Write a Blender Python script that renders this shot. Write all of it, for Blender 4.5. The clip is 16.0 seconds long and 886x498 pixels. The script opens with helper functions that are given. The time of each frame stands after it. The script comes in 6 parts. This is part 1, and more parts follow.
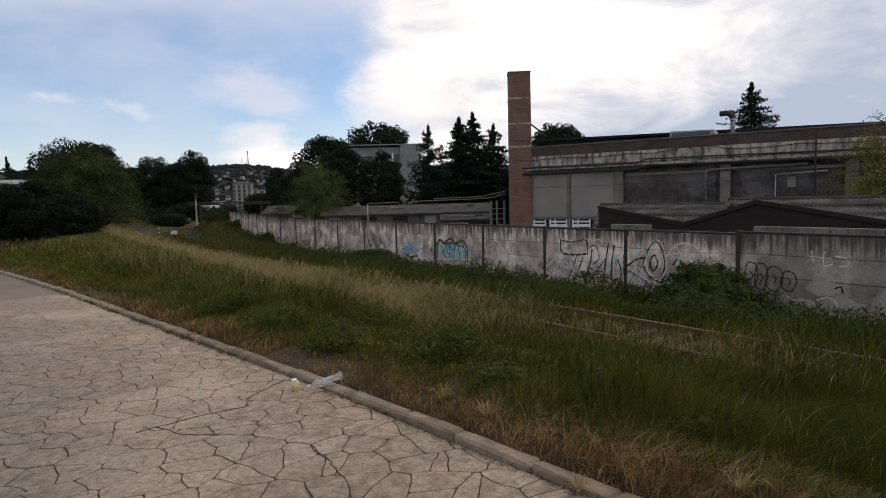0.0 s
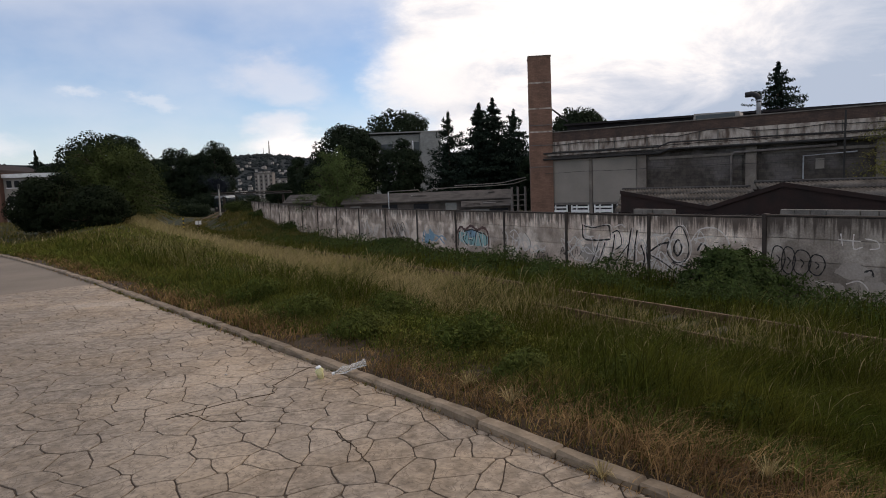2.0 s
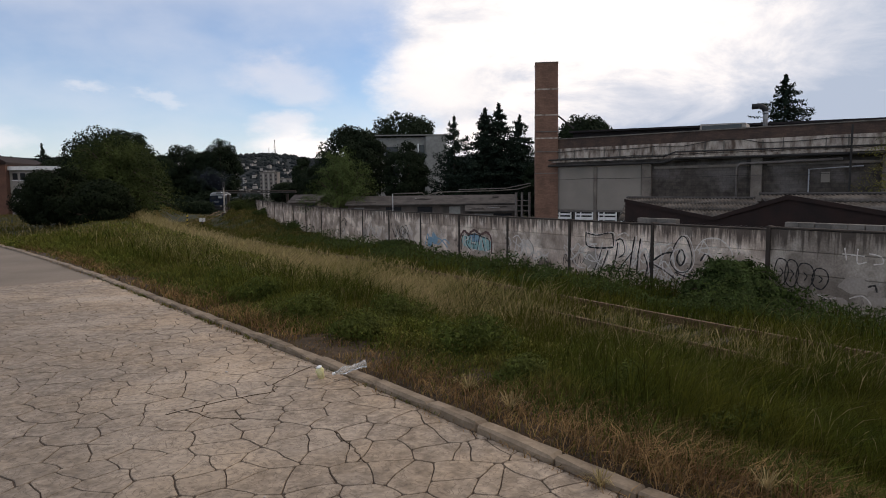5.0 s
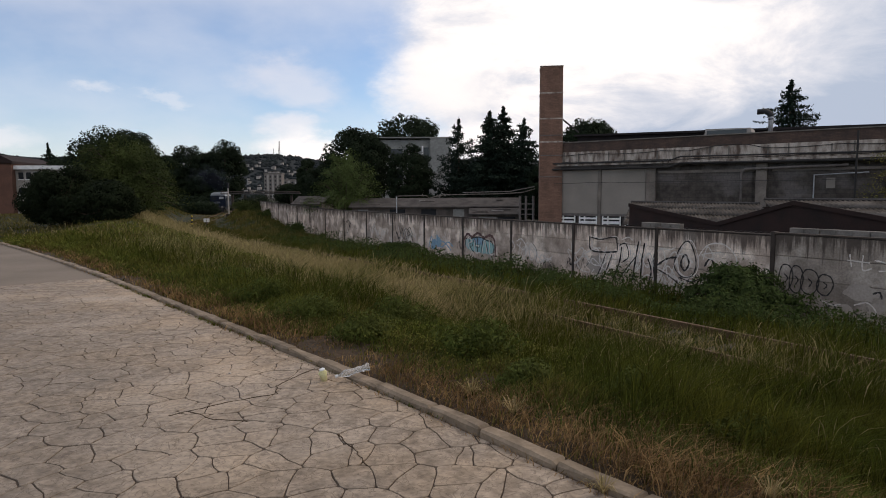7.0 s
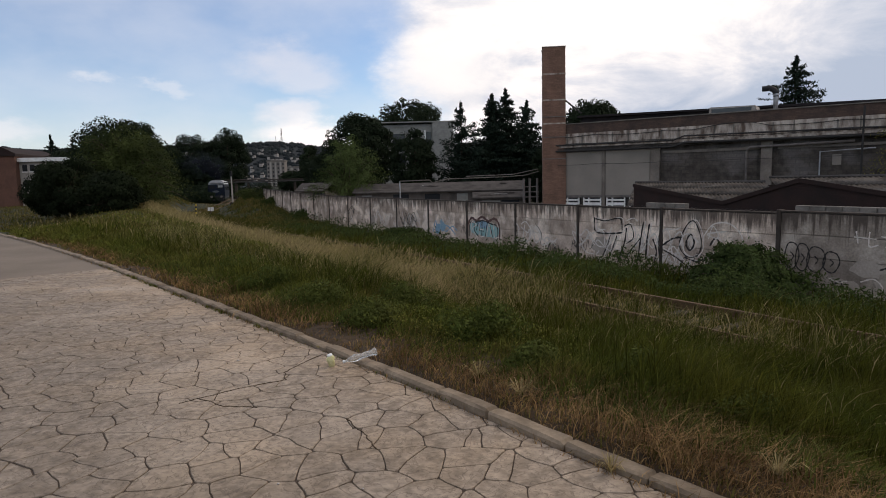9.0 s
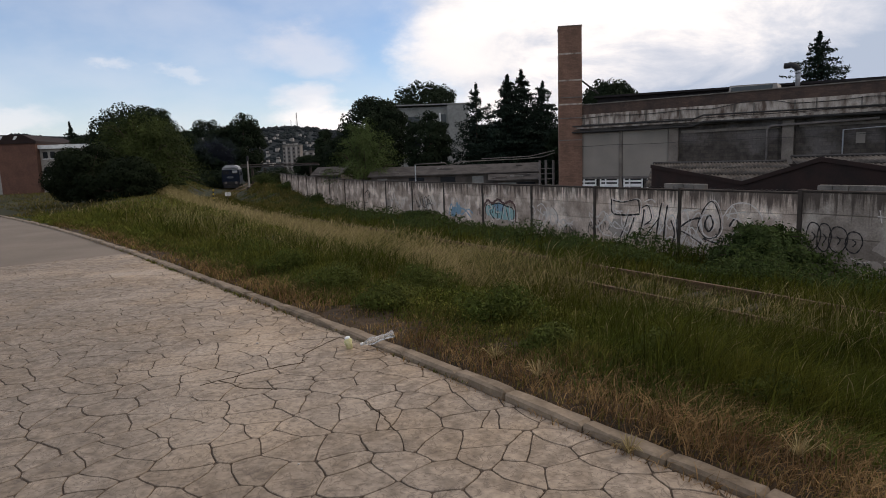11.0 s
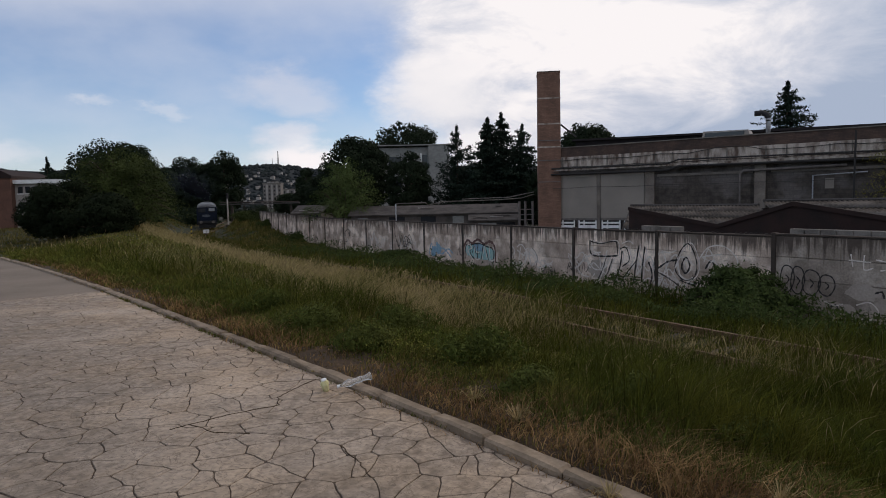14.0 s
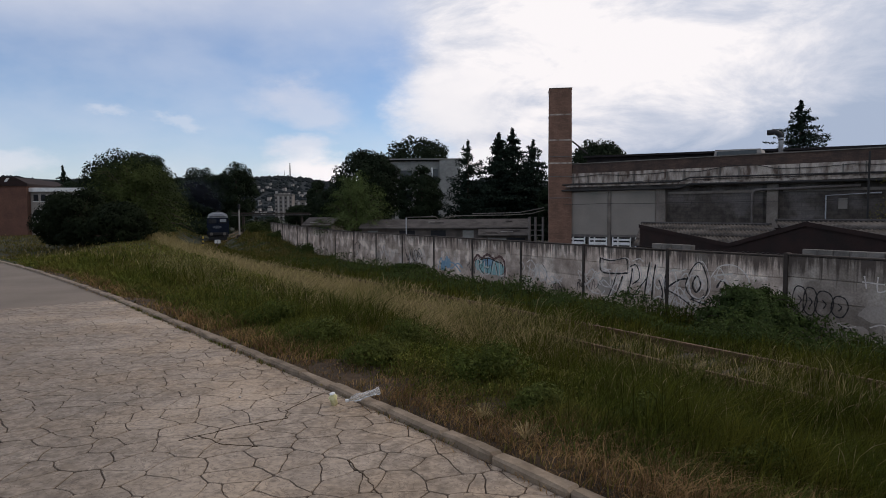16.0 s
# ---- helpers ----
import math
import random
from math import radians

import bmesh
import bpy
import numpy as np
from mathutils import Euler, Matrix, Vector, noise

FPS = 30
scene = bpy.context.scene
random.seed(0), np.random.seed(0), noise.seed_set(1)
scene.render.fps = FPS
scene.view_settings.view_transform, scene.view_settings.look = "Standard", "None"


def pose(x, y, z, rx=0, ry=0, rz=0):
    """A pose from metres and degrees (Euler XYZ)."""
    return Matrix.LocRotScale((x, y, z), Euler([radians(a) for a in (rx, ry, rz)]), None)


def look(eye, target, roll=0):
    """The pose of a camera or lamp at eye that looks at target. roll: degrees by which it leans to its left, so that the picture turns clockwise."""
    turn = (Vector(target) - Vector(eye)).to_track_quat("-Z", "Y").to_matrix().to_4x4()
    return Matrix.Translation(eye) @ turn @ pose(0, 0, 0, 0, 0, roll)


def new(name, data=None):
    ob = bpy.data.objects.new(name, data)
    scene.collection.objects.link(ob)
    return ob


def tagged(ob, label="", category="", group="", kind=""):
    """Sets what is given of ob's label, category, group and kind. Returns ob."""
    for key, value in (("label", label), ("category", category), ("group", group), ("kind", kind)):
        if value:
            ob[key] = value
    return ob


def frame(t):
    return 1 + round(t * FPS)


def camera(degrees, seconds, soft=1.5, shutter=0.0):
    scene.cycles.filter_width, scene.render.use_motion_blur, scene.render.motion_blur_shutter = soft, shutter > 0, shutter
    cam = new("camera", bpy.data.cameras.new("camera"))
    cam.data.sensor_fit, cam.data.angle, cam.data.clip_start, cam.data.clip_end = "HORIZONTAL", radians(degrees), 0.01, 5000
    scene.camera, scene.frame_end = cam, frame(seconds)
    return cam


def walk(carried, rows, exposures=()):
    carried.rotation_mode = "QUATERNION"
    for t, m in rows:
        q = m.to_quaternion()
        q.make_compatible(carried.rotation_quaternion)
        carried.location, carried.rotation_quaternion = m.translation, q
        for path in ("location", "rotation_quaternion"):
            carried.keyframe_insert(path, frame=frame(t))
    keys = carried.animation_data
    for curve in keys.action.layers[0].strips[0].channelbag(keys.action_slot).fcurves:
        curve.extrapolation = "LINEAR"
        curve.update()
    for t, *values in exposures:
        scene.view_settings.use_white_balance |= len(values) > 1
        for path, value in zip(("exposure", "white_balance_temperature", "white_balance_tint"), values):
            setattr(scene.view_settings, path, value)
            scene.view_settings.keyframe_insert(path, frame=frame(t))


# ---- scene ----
from math import cos, sin

cam = camera(71.0, 16.0, soft=0.95)
PATH = [
    (0, (-0.004, -0.01, 1.601), (-0.007, 1.983, 1.44), -1.5),
    (0.5, (-0.007, -0.008, 1.597), (-0.025, 1.986, 1.439), -1.8),
    (1, (-0.002, -0.018, 1.607), (-0.047, 1.972, 1.412), -2.3),
    (1.5, (-0.009, -0.022, 1.599), (-0.075, 1.967, 1.404), -1.9),
    (2, (-0.008, -0.01, 1.603), (-0.08, 1.978, 1.403), -2.3),
    (2.5, (-0.005, -0.009, 1.601), (-0.058, 1.981, 1.41), -1.5),
    (3, (-0.009, -0.018, 1.606), (-0.055, 1.973, 1.43), -1.0),
    (3.5, (-0.001, -0.014, 1.606), (-0.048, 1.978, 1.431), -1.6),
    (4, (-0.006, -0.021, 1.605), (-0.061, 1.971, 1.44), -1.1),
    (4.5, (-0.014, -0.016, 1.599), (-0.087, 1.973, 1.41), -1.0),
    (7, (-0.023, -0.015, 1.609), (-0.114, 1.975, 1.429), -0.3),
    (7.5, (-0.031, -0.009, 1.599), (-0.126, 1.979, 1.401), -0.6),
    (8, (-0.03, -0.009, 1.602), (-0.145, 1.978, 1.399), -0.8),
    (8.5, (-0.025, -0.012, 1.606), (-0.132, 1.973, 1.387), -1.3),
    (10.8, (-0.03, -0.02, 1.603), (-0.162, 1.960, 1.356), -2.3),
    (11, (-0.029, -0.01, 1.601), (-0.187, 1.964, 1.319), -2.0),
    (11.5, (-0.034, -0.004, 1.602), (-0.17, 1.983, 1.413), -2.2),
    (12, (-0.029, -0.001, 1.603), (-0.159, 1.987, 1.428), -1.9),
    (12.5, (-0.026, 0.017, 1.596), (-0.095, 2.01, 1.447), -2.3),
    (13, (-0.02, 0.017, 1.598), (-0.072, 2.011, 1.443), -1.0),
    (13.5, (-0.027, 0.016, 1.605), (-0.118, 2.007, 1.442), -1.2),
    (14, (-0.027, 0.013, 1.61), (-0.118, 2.005, 1.452), -1.3),
    (14.5, (-0.031, 0.013, 1.601), (-0.138, 2.005, 1.468), -1.4),
    (15, (-0.022, -0.011, 1.617), (-0.136, 1.982, 1.489), -1.2),
    (15.5, (-0.025, -0.008, 1.617), (-0.153, 1.983, 1.481), -0.9),
    (16, (-0.036, -0.008, 1.63), (-0.157, 1.986, 1.517), -0.4),
]
walk(cam, [(t, look(eye, target, roll)) for t, eye, target, roll in PATH],
     exposures=[(0, 0.0, 6850, 13), (11.5, 0.0, 6850, 13), (13.0, -0.26, 6650, 13), (16.0, -0.22, 6450, 13)])

# ---- sky, sun, exposure ----
world = bpy.data.worlds.new("sky")
scene.world = world
world.use_nodes = True


def build_sky():
    nt = world.node_tree
    nt.nodes.clear()
    N, L = nt.nodes.new, nt.links.new
    out, bg = N("ShaderNodeOutputWorld"), N("ShaderNodeBackground")
    sky = N("ShaderNodeTexSky")
    sky.sky_type, sky.sun_disc = "NISHITA", False
    sky.sun_elevation, sky.sun_rotation = radians(38), radians(55)
    sky.air_density, sky.dust_density, sky.ozone_density = 1.0, 0.25, 4.0
    gain = N("ShaderNodeMix")
    gain.data_type, gain.blend_type = "RGBA", "MULTIPLY"
    gain.inputs[0].default_value = 1
    L(sky.outputs[0], gain.inputs[6])
    gain.inputs[7].default_value = (0.135, 0.135, 0.14, 1)
    tc, sep = N("ShaderNodeTexCoord"), N("ShaderNodeSeparateXYZ")
    L(tc.outputs["Generated"], sep.inputs[0])

    def math(op, a, b=None, clamp=False):
        m = N("ShaderNodeMath")
        m.operation, m.use_clamp = op, clamp
        for i, v in enumerate((a, b)):
            if v is None:
                continue
            if isinstance(v, (int, float)):
                m.inputs[i].default_value = v
            else:
                L(v, m.inputs[i])
        return m.outputs[0]

    def vec(op, a, b):
        m = N("ShaderNodeVectorMath")
        m.operation = op
        for k, v in enumerate((a, b)):
            if isinstance(v, tuple):
                m.inputs[k].default_value = v
            else:
                L(v, m.inputs[k])
        return m.outputs[0]

    def cloud(scale, detail, seed, rough=0.55, flat=2.0, colour=False, warp=0.0):
        mp, n = N("ShaderNodeMapping"), N("ShaderNodeTexNoise")
        mp.inputs["Scale"].default_value = (1, 1, flat)
        L(tc.outputs["Generated"], mp.inputs[0])
        n.noise_dimensions = "4D"
        n.inputs["Scale"].default_value, n.inputs["Detail"].default_value = scale, detail
        n.inputs["W"].default_value, n.inputs["Roughness"].default_value = seed, rough
        n.inputs["Distortion"].default_value = warp
        L(mp.outputs[0], n.inputs["Vector"])
        return n.outputs[1 if colour else 0]

    def ease(v, lo, hi, a=0.0, b=1.0):
        r = N("ShaderNodeMapRange")
        r.interpolation_type = "SMOOTHSTEP"
        for key, val in (("From Min", lo), ("From Max", hi), ("To Min", a), ("To Max", b)):
            r.inputs[key].default_value = val
        L(v, r.inputs[0])
        return r.outputs[0]

    def over(fac, under, colour):
        x = N("ShaderNodeMix")
        x.data_type = "RGBA"
        L(fac, x.inputs[0])
        L(under, x.inputs[6])
        if isinstance(colour, tuple):
            x.inputs[7].default_value = (*colour, 1)
        else:
            L(colour, x.inputs[7])
        return x.outputs[2]

    # directions shaken by broad and fine noise, so that every cloud has a ragged edge
    shake = vec("ADD", vec("MULTIPLY", vec("SUBTRACT", cloud(5.0, 8, 2.2, 0.62, 2.0, True), (0.5, 0.5, 0.5)), (0.22, 0.22, 0.13)), tc.outputs["Generated"])

    def bank(az, el, wide, tall, lo=1.3, hi=0.35):
        """How much of a cloud heaped about a bearing and a height, in degrees, covers a direction."""
        a, e = radians(az), radians(el)
        far = vec("SUBTRACT", shake, (sin(a) * cos(e), cos(a) * cos(e), sin(e)))
        n = N("ShaderNodeVectorMath")
        n.operation = "LENGTH"
        L(vec("MULTIPLY", far, (1 / radians(wide), 1 / radians(wide), 1 / radians(tall))), n.inputs[0])
        return ease(n.outputs["Value"], lo, hi)
    # thin veil, thicker high up and towards the horizon
    veil = math("ADD", ease(cloud(2.6, 6, 5.2), 0.42, 0.72, 0.0, 0.40), ease(sep.outputs[2], 0.225, 0.32, 0.0, 0.55))
    veil = math("ADD", veil, ease(sep.outputs[2], 0.16, 0.0, 0.04, 0.36), True)
    sky_now = over(veil, gain.outputs[2], (0.80, 0.84, 0.93))
    # the great cloud fills the east; its edge stands a little west of north
    ssep = N("ShaderNodeSeparateXYZ")
    L(shake, ssep.inputs[0])
    side = math("ADD", math("MULTIPLY", ssep.outputs[0], 0.993), math("MULTIPLY", ssep.outputs[1], 0.12))
    side = math("SUBTRACT", side, math("MULTIPLY", math("MAXIMUM", math("SUBTRACT", 0.17, ssep.outputs[2]), 0.0), 0.55))
    cover = ease(side, -0.05, 0.055)
    light = math("ADD", cloud(4.2, 9, 9.1, 0.62, 2.4, False, 0.6), math("MULTIPLY", math("SUBTRACT", bank(10, 14, 17, 5.5, 1.3, 0.1), 0.5), 0.20))
    grey = ease(math("SUBTRACT", math("MULTIPLY", sep.outputs[0], 0.26), sep.outputs[2]), -0.085, 0.04, 0.0, 0.22)
    light = math("SUBTRACT", light, grey)
    shade = N("ShaderNodeValToRGB")
    shade.color_ramp.elements[0].position, shade.color_ramp.elements[0].color = 0.22, (0.46, 0.55, 0.70, 1)
    shade.color_ramp.elements[1].position, shade.color_ramp.elements[1].color = 0.52, (1.12, 1.09, 1.08, 1)
    mid = shade.color_ramp.elements.new(0.38)
    mid.color = (0.74, 0.78, 0.87, 1)
    L(light, shade.inputs[0])
    sky_now = over(cover, sky_now, shade.outputs[0])
    # smaller clouds to the north-west: a faint patch, two wisps, a low heap over the hill
    for az, el, wide, tall, much, colour in ((-2.6, 9.6, 5.0, 3.2, 0.85, (1.02, 1.01, 1.02)), (-16.0, 9.4, 4.6, 1.9, 0.45, (0.90, 0.88, 0.92)),
                                             (-31.6, 7.7, 1.7, 0.5, 0.4, (0.90, 0.92, 0.97)), (-27.6, 7.3, 1.6, 0.45, 0.35, (0.90, 0.92, 0.97)),
                                             (-17.6, 5.9, 3.4, 1.3, 0.6, (0.95, 0.93, 0.97)), (-14.4, 3.6, 5.6, 1.9, 1.0, (1.12, 1.08, 1.08)),
                                             (-38.5, 4.2, 4.0, 1.0, 0.5, (0.95, 0.95, 1.0)), (1.2, 5.0, 4.5, 1.9, 0.9, (1.1, 1.08, 1.08))):
        sky_now = over(math("MULTIPLY", bank(az, el, wide, tall), much), sky_now, colour)
    L(sky_now, bg.inputs[0])
    bg.inputs[1].default_value = 1.0
    L(bg.outputs[0], out.inputs[0])


build_sky()
sun = new("sun", bpy.data.lights.new("sun", "SUN"))
sun.data.energy, sun.data.angle, sun.data.color = 1.05, radians(16), (1, 0.87, 0.70)
sun.matrix_world = look((30, 21, 29), (0, 0, 0))

# ---- materials ----


def material(name, base, rough=0.8, second=None, scale=3.0, mixing=0.6, bump=0.0, fine=60.0, island=0.0,
             metal=0.0, stretch=None, third=None, third_scale=0.6, obj_random=0.0, trans=0.0, spec=0.3, grain=0.17):
    """Two or three colours mixed by noise at two scales, fine grain, bump, and variation by piece."""
    m = bpy.data.materials.new(name)
    m.use_nodes = True
    nt = m.node_tree
    N, L = nt.nodes.new, nt.links.new
    b = nt.nodes["Principled BSDF"]
    b.inputs["Roughness"].default_value, b.inputs["Metallic"].default_value = rough, metal
    b.inputs["Specular IOR Level"].default_value = spec
    geo = N("ShaderNodeNewGeometry")
    vec = geo.outputs["Position"]
    if stretch:
        mp = N("ShaderNodeMapping")
        mp.inputs["Scale"].default_value = stretch
        L(vec, mp.inputs[0])
        vec = mp.outputs[0]

    def noise_tex(sc, detail=5, v=vec):
        n = N("ShaderNodeTexNoise")
        n.inputs["Scale"].default_value, n.inputs["Detail"].default_value = sc, detail
        L(v, n.inputs["Vector"])
        return n.outputs[0]

    def blend(fac, a, c, kind="MIX"):
        x = N("ShaderNodeMix")
        x.data_type, x.blend_type = "RGBA", kind
        for sock, v in ((0, fac), (6, a), (7, c)):
            if isinstance(v, (int, float)):
                x.inputs[sock].default_value = v
            elif isinstance(v, tuple):
                x.inputs[sock].default_value = (*v, 1)
            else:
                L(v, x.inputs[sock])
        return x.outputs[2]

    def ramp(v, lo, hi):
        r = N("ShaderNodeMapRange")
        r.inputs["From Min"].default_value, r.inputs["From Max"].default_value = lo, hi
        L(v, r.inputs[0])
        return r.outputs[0]
    col = base
    if second:
        col = blend(ramp(noise_tex(scale), 0.5 - 0.25 * (1.1 - mixing), 0.5 + 0.3 * (1.2 - mixing)), base, second)
    if third:
        col = blend(ramp(noise_tex(third_scale, 3), 0.5, 0.62), col, third)
    speck = noise_tex(fine, 7, geo.outputs["Position"])
    g = N("ShaderNodeMapRange")
    g.inputs["To Min"].default_value, g.inputs["To Max"].default_value = 1 - grain, 1 + grain
    g.inputs["From Min"].default_value, g.inputs["From Max"].default_value = 0.25, 0.75
    L(speck, g.inputs[0])
    col = blend(1.0, col, g.outputs[0], "MULTIPLY")
    if island or obj_random:
        r = N("ShaderNodeMapRange")
        k = island or obj_random
        r.inputs["To Min"].default_value, r.inputs["To Max"].default_value = 1 - k, 1 + k
        if island:
            L(geo.outputs["Random Per Island"], r.inputs[0])
        else:
            L(N("ShaderNodeObjectInfo").outputs["Random"], r.inputs[0])
        col = blend(1.0, col, r.outputs[0], "MULTIPLY")
    L(col, b.inputs["Base Color"])
    if bump:
        bp = N("ShaderNodeBump")
        bp.inputs["Strength"].default_value, bp.inputs["Distance"].default_value = 0.6, bump
        L(noise_tex(fine * 0.5, 6, geo.outputs["Position"]), bp.inputs["Height"])
        L(bp.outputs[0], b.inputs["Normal"])
    if trans:
        tr, ad = N("ShaderNodeBsdfTranslucent"), N("ShaderNodeMixShader")
        L(col, tr.inputs[0])
        ad.inputs[0].default_value = trans
        L(b.outputs[0], ad.inputs[1])
        L(tr.outputs[0], ad.inputs[2])
        L(ad.outputs[0], nt.nodes["Material Output"].inputs[0])
    return m


M_SOIL = material("soil", (0.026, 0.023, 0.010), 0.95, (0.021, 0.027, 0.009), 1.2, bump=0.02, fine=25)
M_EARTH = material("brown_earth", (0.058, 0.036, 0.019), 0.95, (0.030, 0.020, 0.011), 4, bump=0.03, fine=40, grain=0.35)
M_PAVE = material("stamped_concrete", (0.250, 0.203, 0.159), 0.8, (0.165, 0.131, 0.100), 8.5, mixing=0.7, bump=0.02, fine=24, grain=0.30,
                  third=(0.295, 0.241, 0.190), third_scale=0.7, obj_random=0.07)
M_PAVE2 = material("stamped_concrete_far", (0.250, 0.203, 0.159), 0.8, (0.165, 0.131, 0.100), 8.5, mixing=0.7, bump=0.02, fine=24, grain=0.30,
                   third=(0.295, 0.241, 0.190), third_scale=0.7, island=0.07)
M_JOINT = material("joint_dirt", (0.082, 0.059, 0.043), 0.95, (0.048, 0.035, 0.026), 3, bump=0.01, fine=40)


def worn(m):
    """Pressed-in wrinkles with dirt in them, and broad brown stains, on the stamped concrete."""
    nt = m.node_tree
    N, L = nt.nodes.new, nt.links.new
    b = nt.nodes["Principled BSDF"]
    old = b.inputs["Base Color"].links[0].from_socket
    geo, n, w, k, r = N("ShaderNodeNewGeometry"), N("ShaderNodeTexNoise"), N("ShaderNodeTexNoise"), N("ShaderNodeMapRange"), N("ShaderNodeMapRange")
    n.inputs["Scale"].default_value, n.inputs["Detail"].default_value, n.inputs["Distortion"].default_value = 7.5, 7, 1.8
    w.inputs["Scale"].default_value, w.inputs["Detail"].default_value = 1.1, 4
    for t in (n, w):
        L(geo.outputs["Position"], t.inputs["Vector"])
    # thin wrinkles where the noise crosses its middle
    d, ab, g = N("ShaderNodeMath"), N("ShaderNodeMath"), N("ShaderNodeMath")
    d.operation, ab.operation, g.operation = "SUBTRACT", "ABSOLUTE", "MULTIPLY"
    d.inputs[1].default_value = 0.5
    L(n.outputs[0], d.inputs[0])
    L(d.outputs[0], ab.inputs[0])
    k.inputs["From Min"].default_value, k.inputs["From Max"].default_value = 0.026, 0.004
    L(ab.outputs[0], k.inputs[0])
    r.inputs["From Min"].default_value, r.inputs["From Max"].default_value = 0.42, 0.60
    r.inputs["To Max"].default_value = 0.7
    L(w.outputs[0], r.inputs[0])
    L(k.outputs[0], g.inputs[0])
    g.inputs[1].default_value = 0.55
    col = old
    for fac, c, kind in ((r.outputs[0], (0.94, 0.885, 0.80, 1), "MULTIPLY"), (g.outputs[0], (0.075, 0.055, 0.042, 1), "MIX")):
        x = N("ShaderNodeMix")
        x.data_type, x.blend_type = "RGBA", kind
        L(fac, x.inputs[0])
        L(col, x.inputs[6])
        x.inputs[7].default_value = c
        col = x.outputs[2]
    # a paler, sandy tone that grows patchily towards the kerb
    near, mask, thin = N("ShaderNodeVectorMath"), N("ShaderNodeMapRange"), N("ShaderNodeMath")
    near.operation, thin.operation = "DOT_PRODUCT", "MULTIPLY"
    near.inputs[1].default_value = (cos(radians(43.6)), sin(radians(43.6)), 0)
    L(geo.outputs["Position"], near.inputs[0])
    mask.inputs["From Min"].default_value, mask.inputs["From Max"].default_value = 0.9, 2.8
    mask.inputs["To Max"].default_value = 1.1
    L(near.outputs["Value"], mask.inputs[0])
    L(mask.outputs[0], thin.inputs[0])
    L(w.outputs[0], thin.inputs[1])
    x = N("ShaderNodeMix")
    x.data_type, x.blend_type = "RGBA", "MULTIPLY"
    L(thin.outputs[0], x.inputs[0])
    L(col, x.inputs[6])
    x.inputs[7].default_value = (1.64, 1.58, 1.50, 1)
    L(x.outputs[2], b.inputs["Base Color"])
    return m


worn(M_PAVE)
worn(M_PAVE2)
M_ASPH = material("worn_asphalt", (0.185, 0.148, 0.115), 0.9, (0.142, 0.113, 0.087), 0.7, bump=0.006, fine=90)
M_KERB = material("kerb_concrete", (0.255, 0.195, 0.138), 0.9, (0.135, 0.10, 0.068), 5, bump=0.01, fine=45, obj_random=0.12)
M_GRASS = material("green_grass", (0.096, 0.090, 0.022), 0.85, (0.165, 0.126, 0.044), 0.7, island=0.5, fine=8, trans=0.24, spec=0.06)
M_VERGE = material("verge_grass", (0.086, 0.102, 0.018), 0.85, (0.126, 0.116, 0.026), 1.2, island=0.55, fine=8, trans=0.24, spec=0.06)
M_CLUMP = material("clump_leaves", (0.062, 0.080, 0.018), 0.85, (0.09, 0.098, 0.026), 1.5, island=0.5, fine=8, trans=0.3, spec=0.06)
M_LUSH = material("lush_grass", (0.043, 0.055, 0.008), 0.85, (0.078, 0.076, 0.012), 0.8, island=0.6, fine=8, trans=0.24, spec=0.06)
M_GOLD = material("seeding_grass", (0.37, 0.285, 0.150), 0.9, (0.22, 0.185, 0.072), 0.5, island=0.4, fine=8, trans=0.42, spec=0.05)
M_PANIC = material("grass_panicles", (0.27, 0.225, 0.105), 0.9, (0.17, 0.16, 0.06), 0.8, island=0.5, fine=8, trans=0.4, spec=0.05)
M_DRY = material("dry_grass", (0.30, 0.190, 0.088), 0.95, (0.125, 0.072, 0.033), 2.5, island=0.6, fine=10, trans=0.2, spec=0.05)
M_WEED = material("weed_leaves", (0.038, 0.058, 0.016), 0.85, (0.058, 0.074, 0.022), 1.0, island=0.45, fine=8, trans=0.35, spec=0.06)
M_SHRUB = material("elder_leaves", (0.050, 0.070, 0.021), 0.85, (0.030, 0.046, 0.014), 1.0, island=0.4, fine=8, trans=0.2, spec=0.06)
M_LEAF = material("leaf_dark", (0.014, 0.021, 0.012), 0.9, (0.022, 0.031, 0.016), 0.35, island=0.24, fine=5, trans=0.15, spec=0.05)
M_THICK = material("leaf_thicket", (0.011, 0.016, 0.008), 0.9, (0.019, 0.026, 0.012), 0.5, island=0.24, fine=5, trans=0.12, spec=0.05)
M_LEAFB = material("leaf_bright", (0.078, 0.105, 0.034), 0.85, (0.05, 0.072, 0.024), 0.5, island=0.24, fine=5, trans=0.25, spec=0.06)
M_LEAFW = material("leaf_willow", (0.056, 0.071, 0.021), 0.85, (0.027, 0.037, 0.012), 0.45, island=0.24, fine=5, trans=0.2, spec=0.06)
M_LEAFY = material("leaf_yellowish", (0.16, 0.145, 0.04), 0.85, (0.085, 0.09, 0.028), 0.7, island=0.24, fine=5, trans=0.25, spec=0.06)
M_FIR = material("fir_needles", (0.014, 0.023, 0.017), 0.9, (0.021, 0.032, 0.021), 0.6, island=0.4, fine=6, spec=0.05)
M_BARK = material("bark", (0.07, 0.05, 0.035), 0.95, (0.04, 0.03, 0.02), 3, bump=0.02, fine=20)


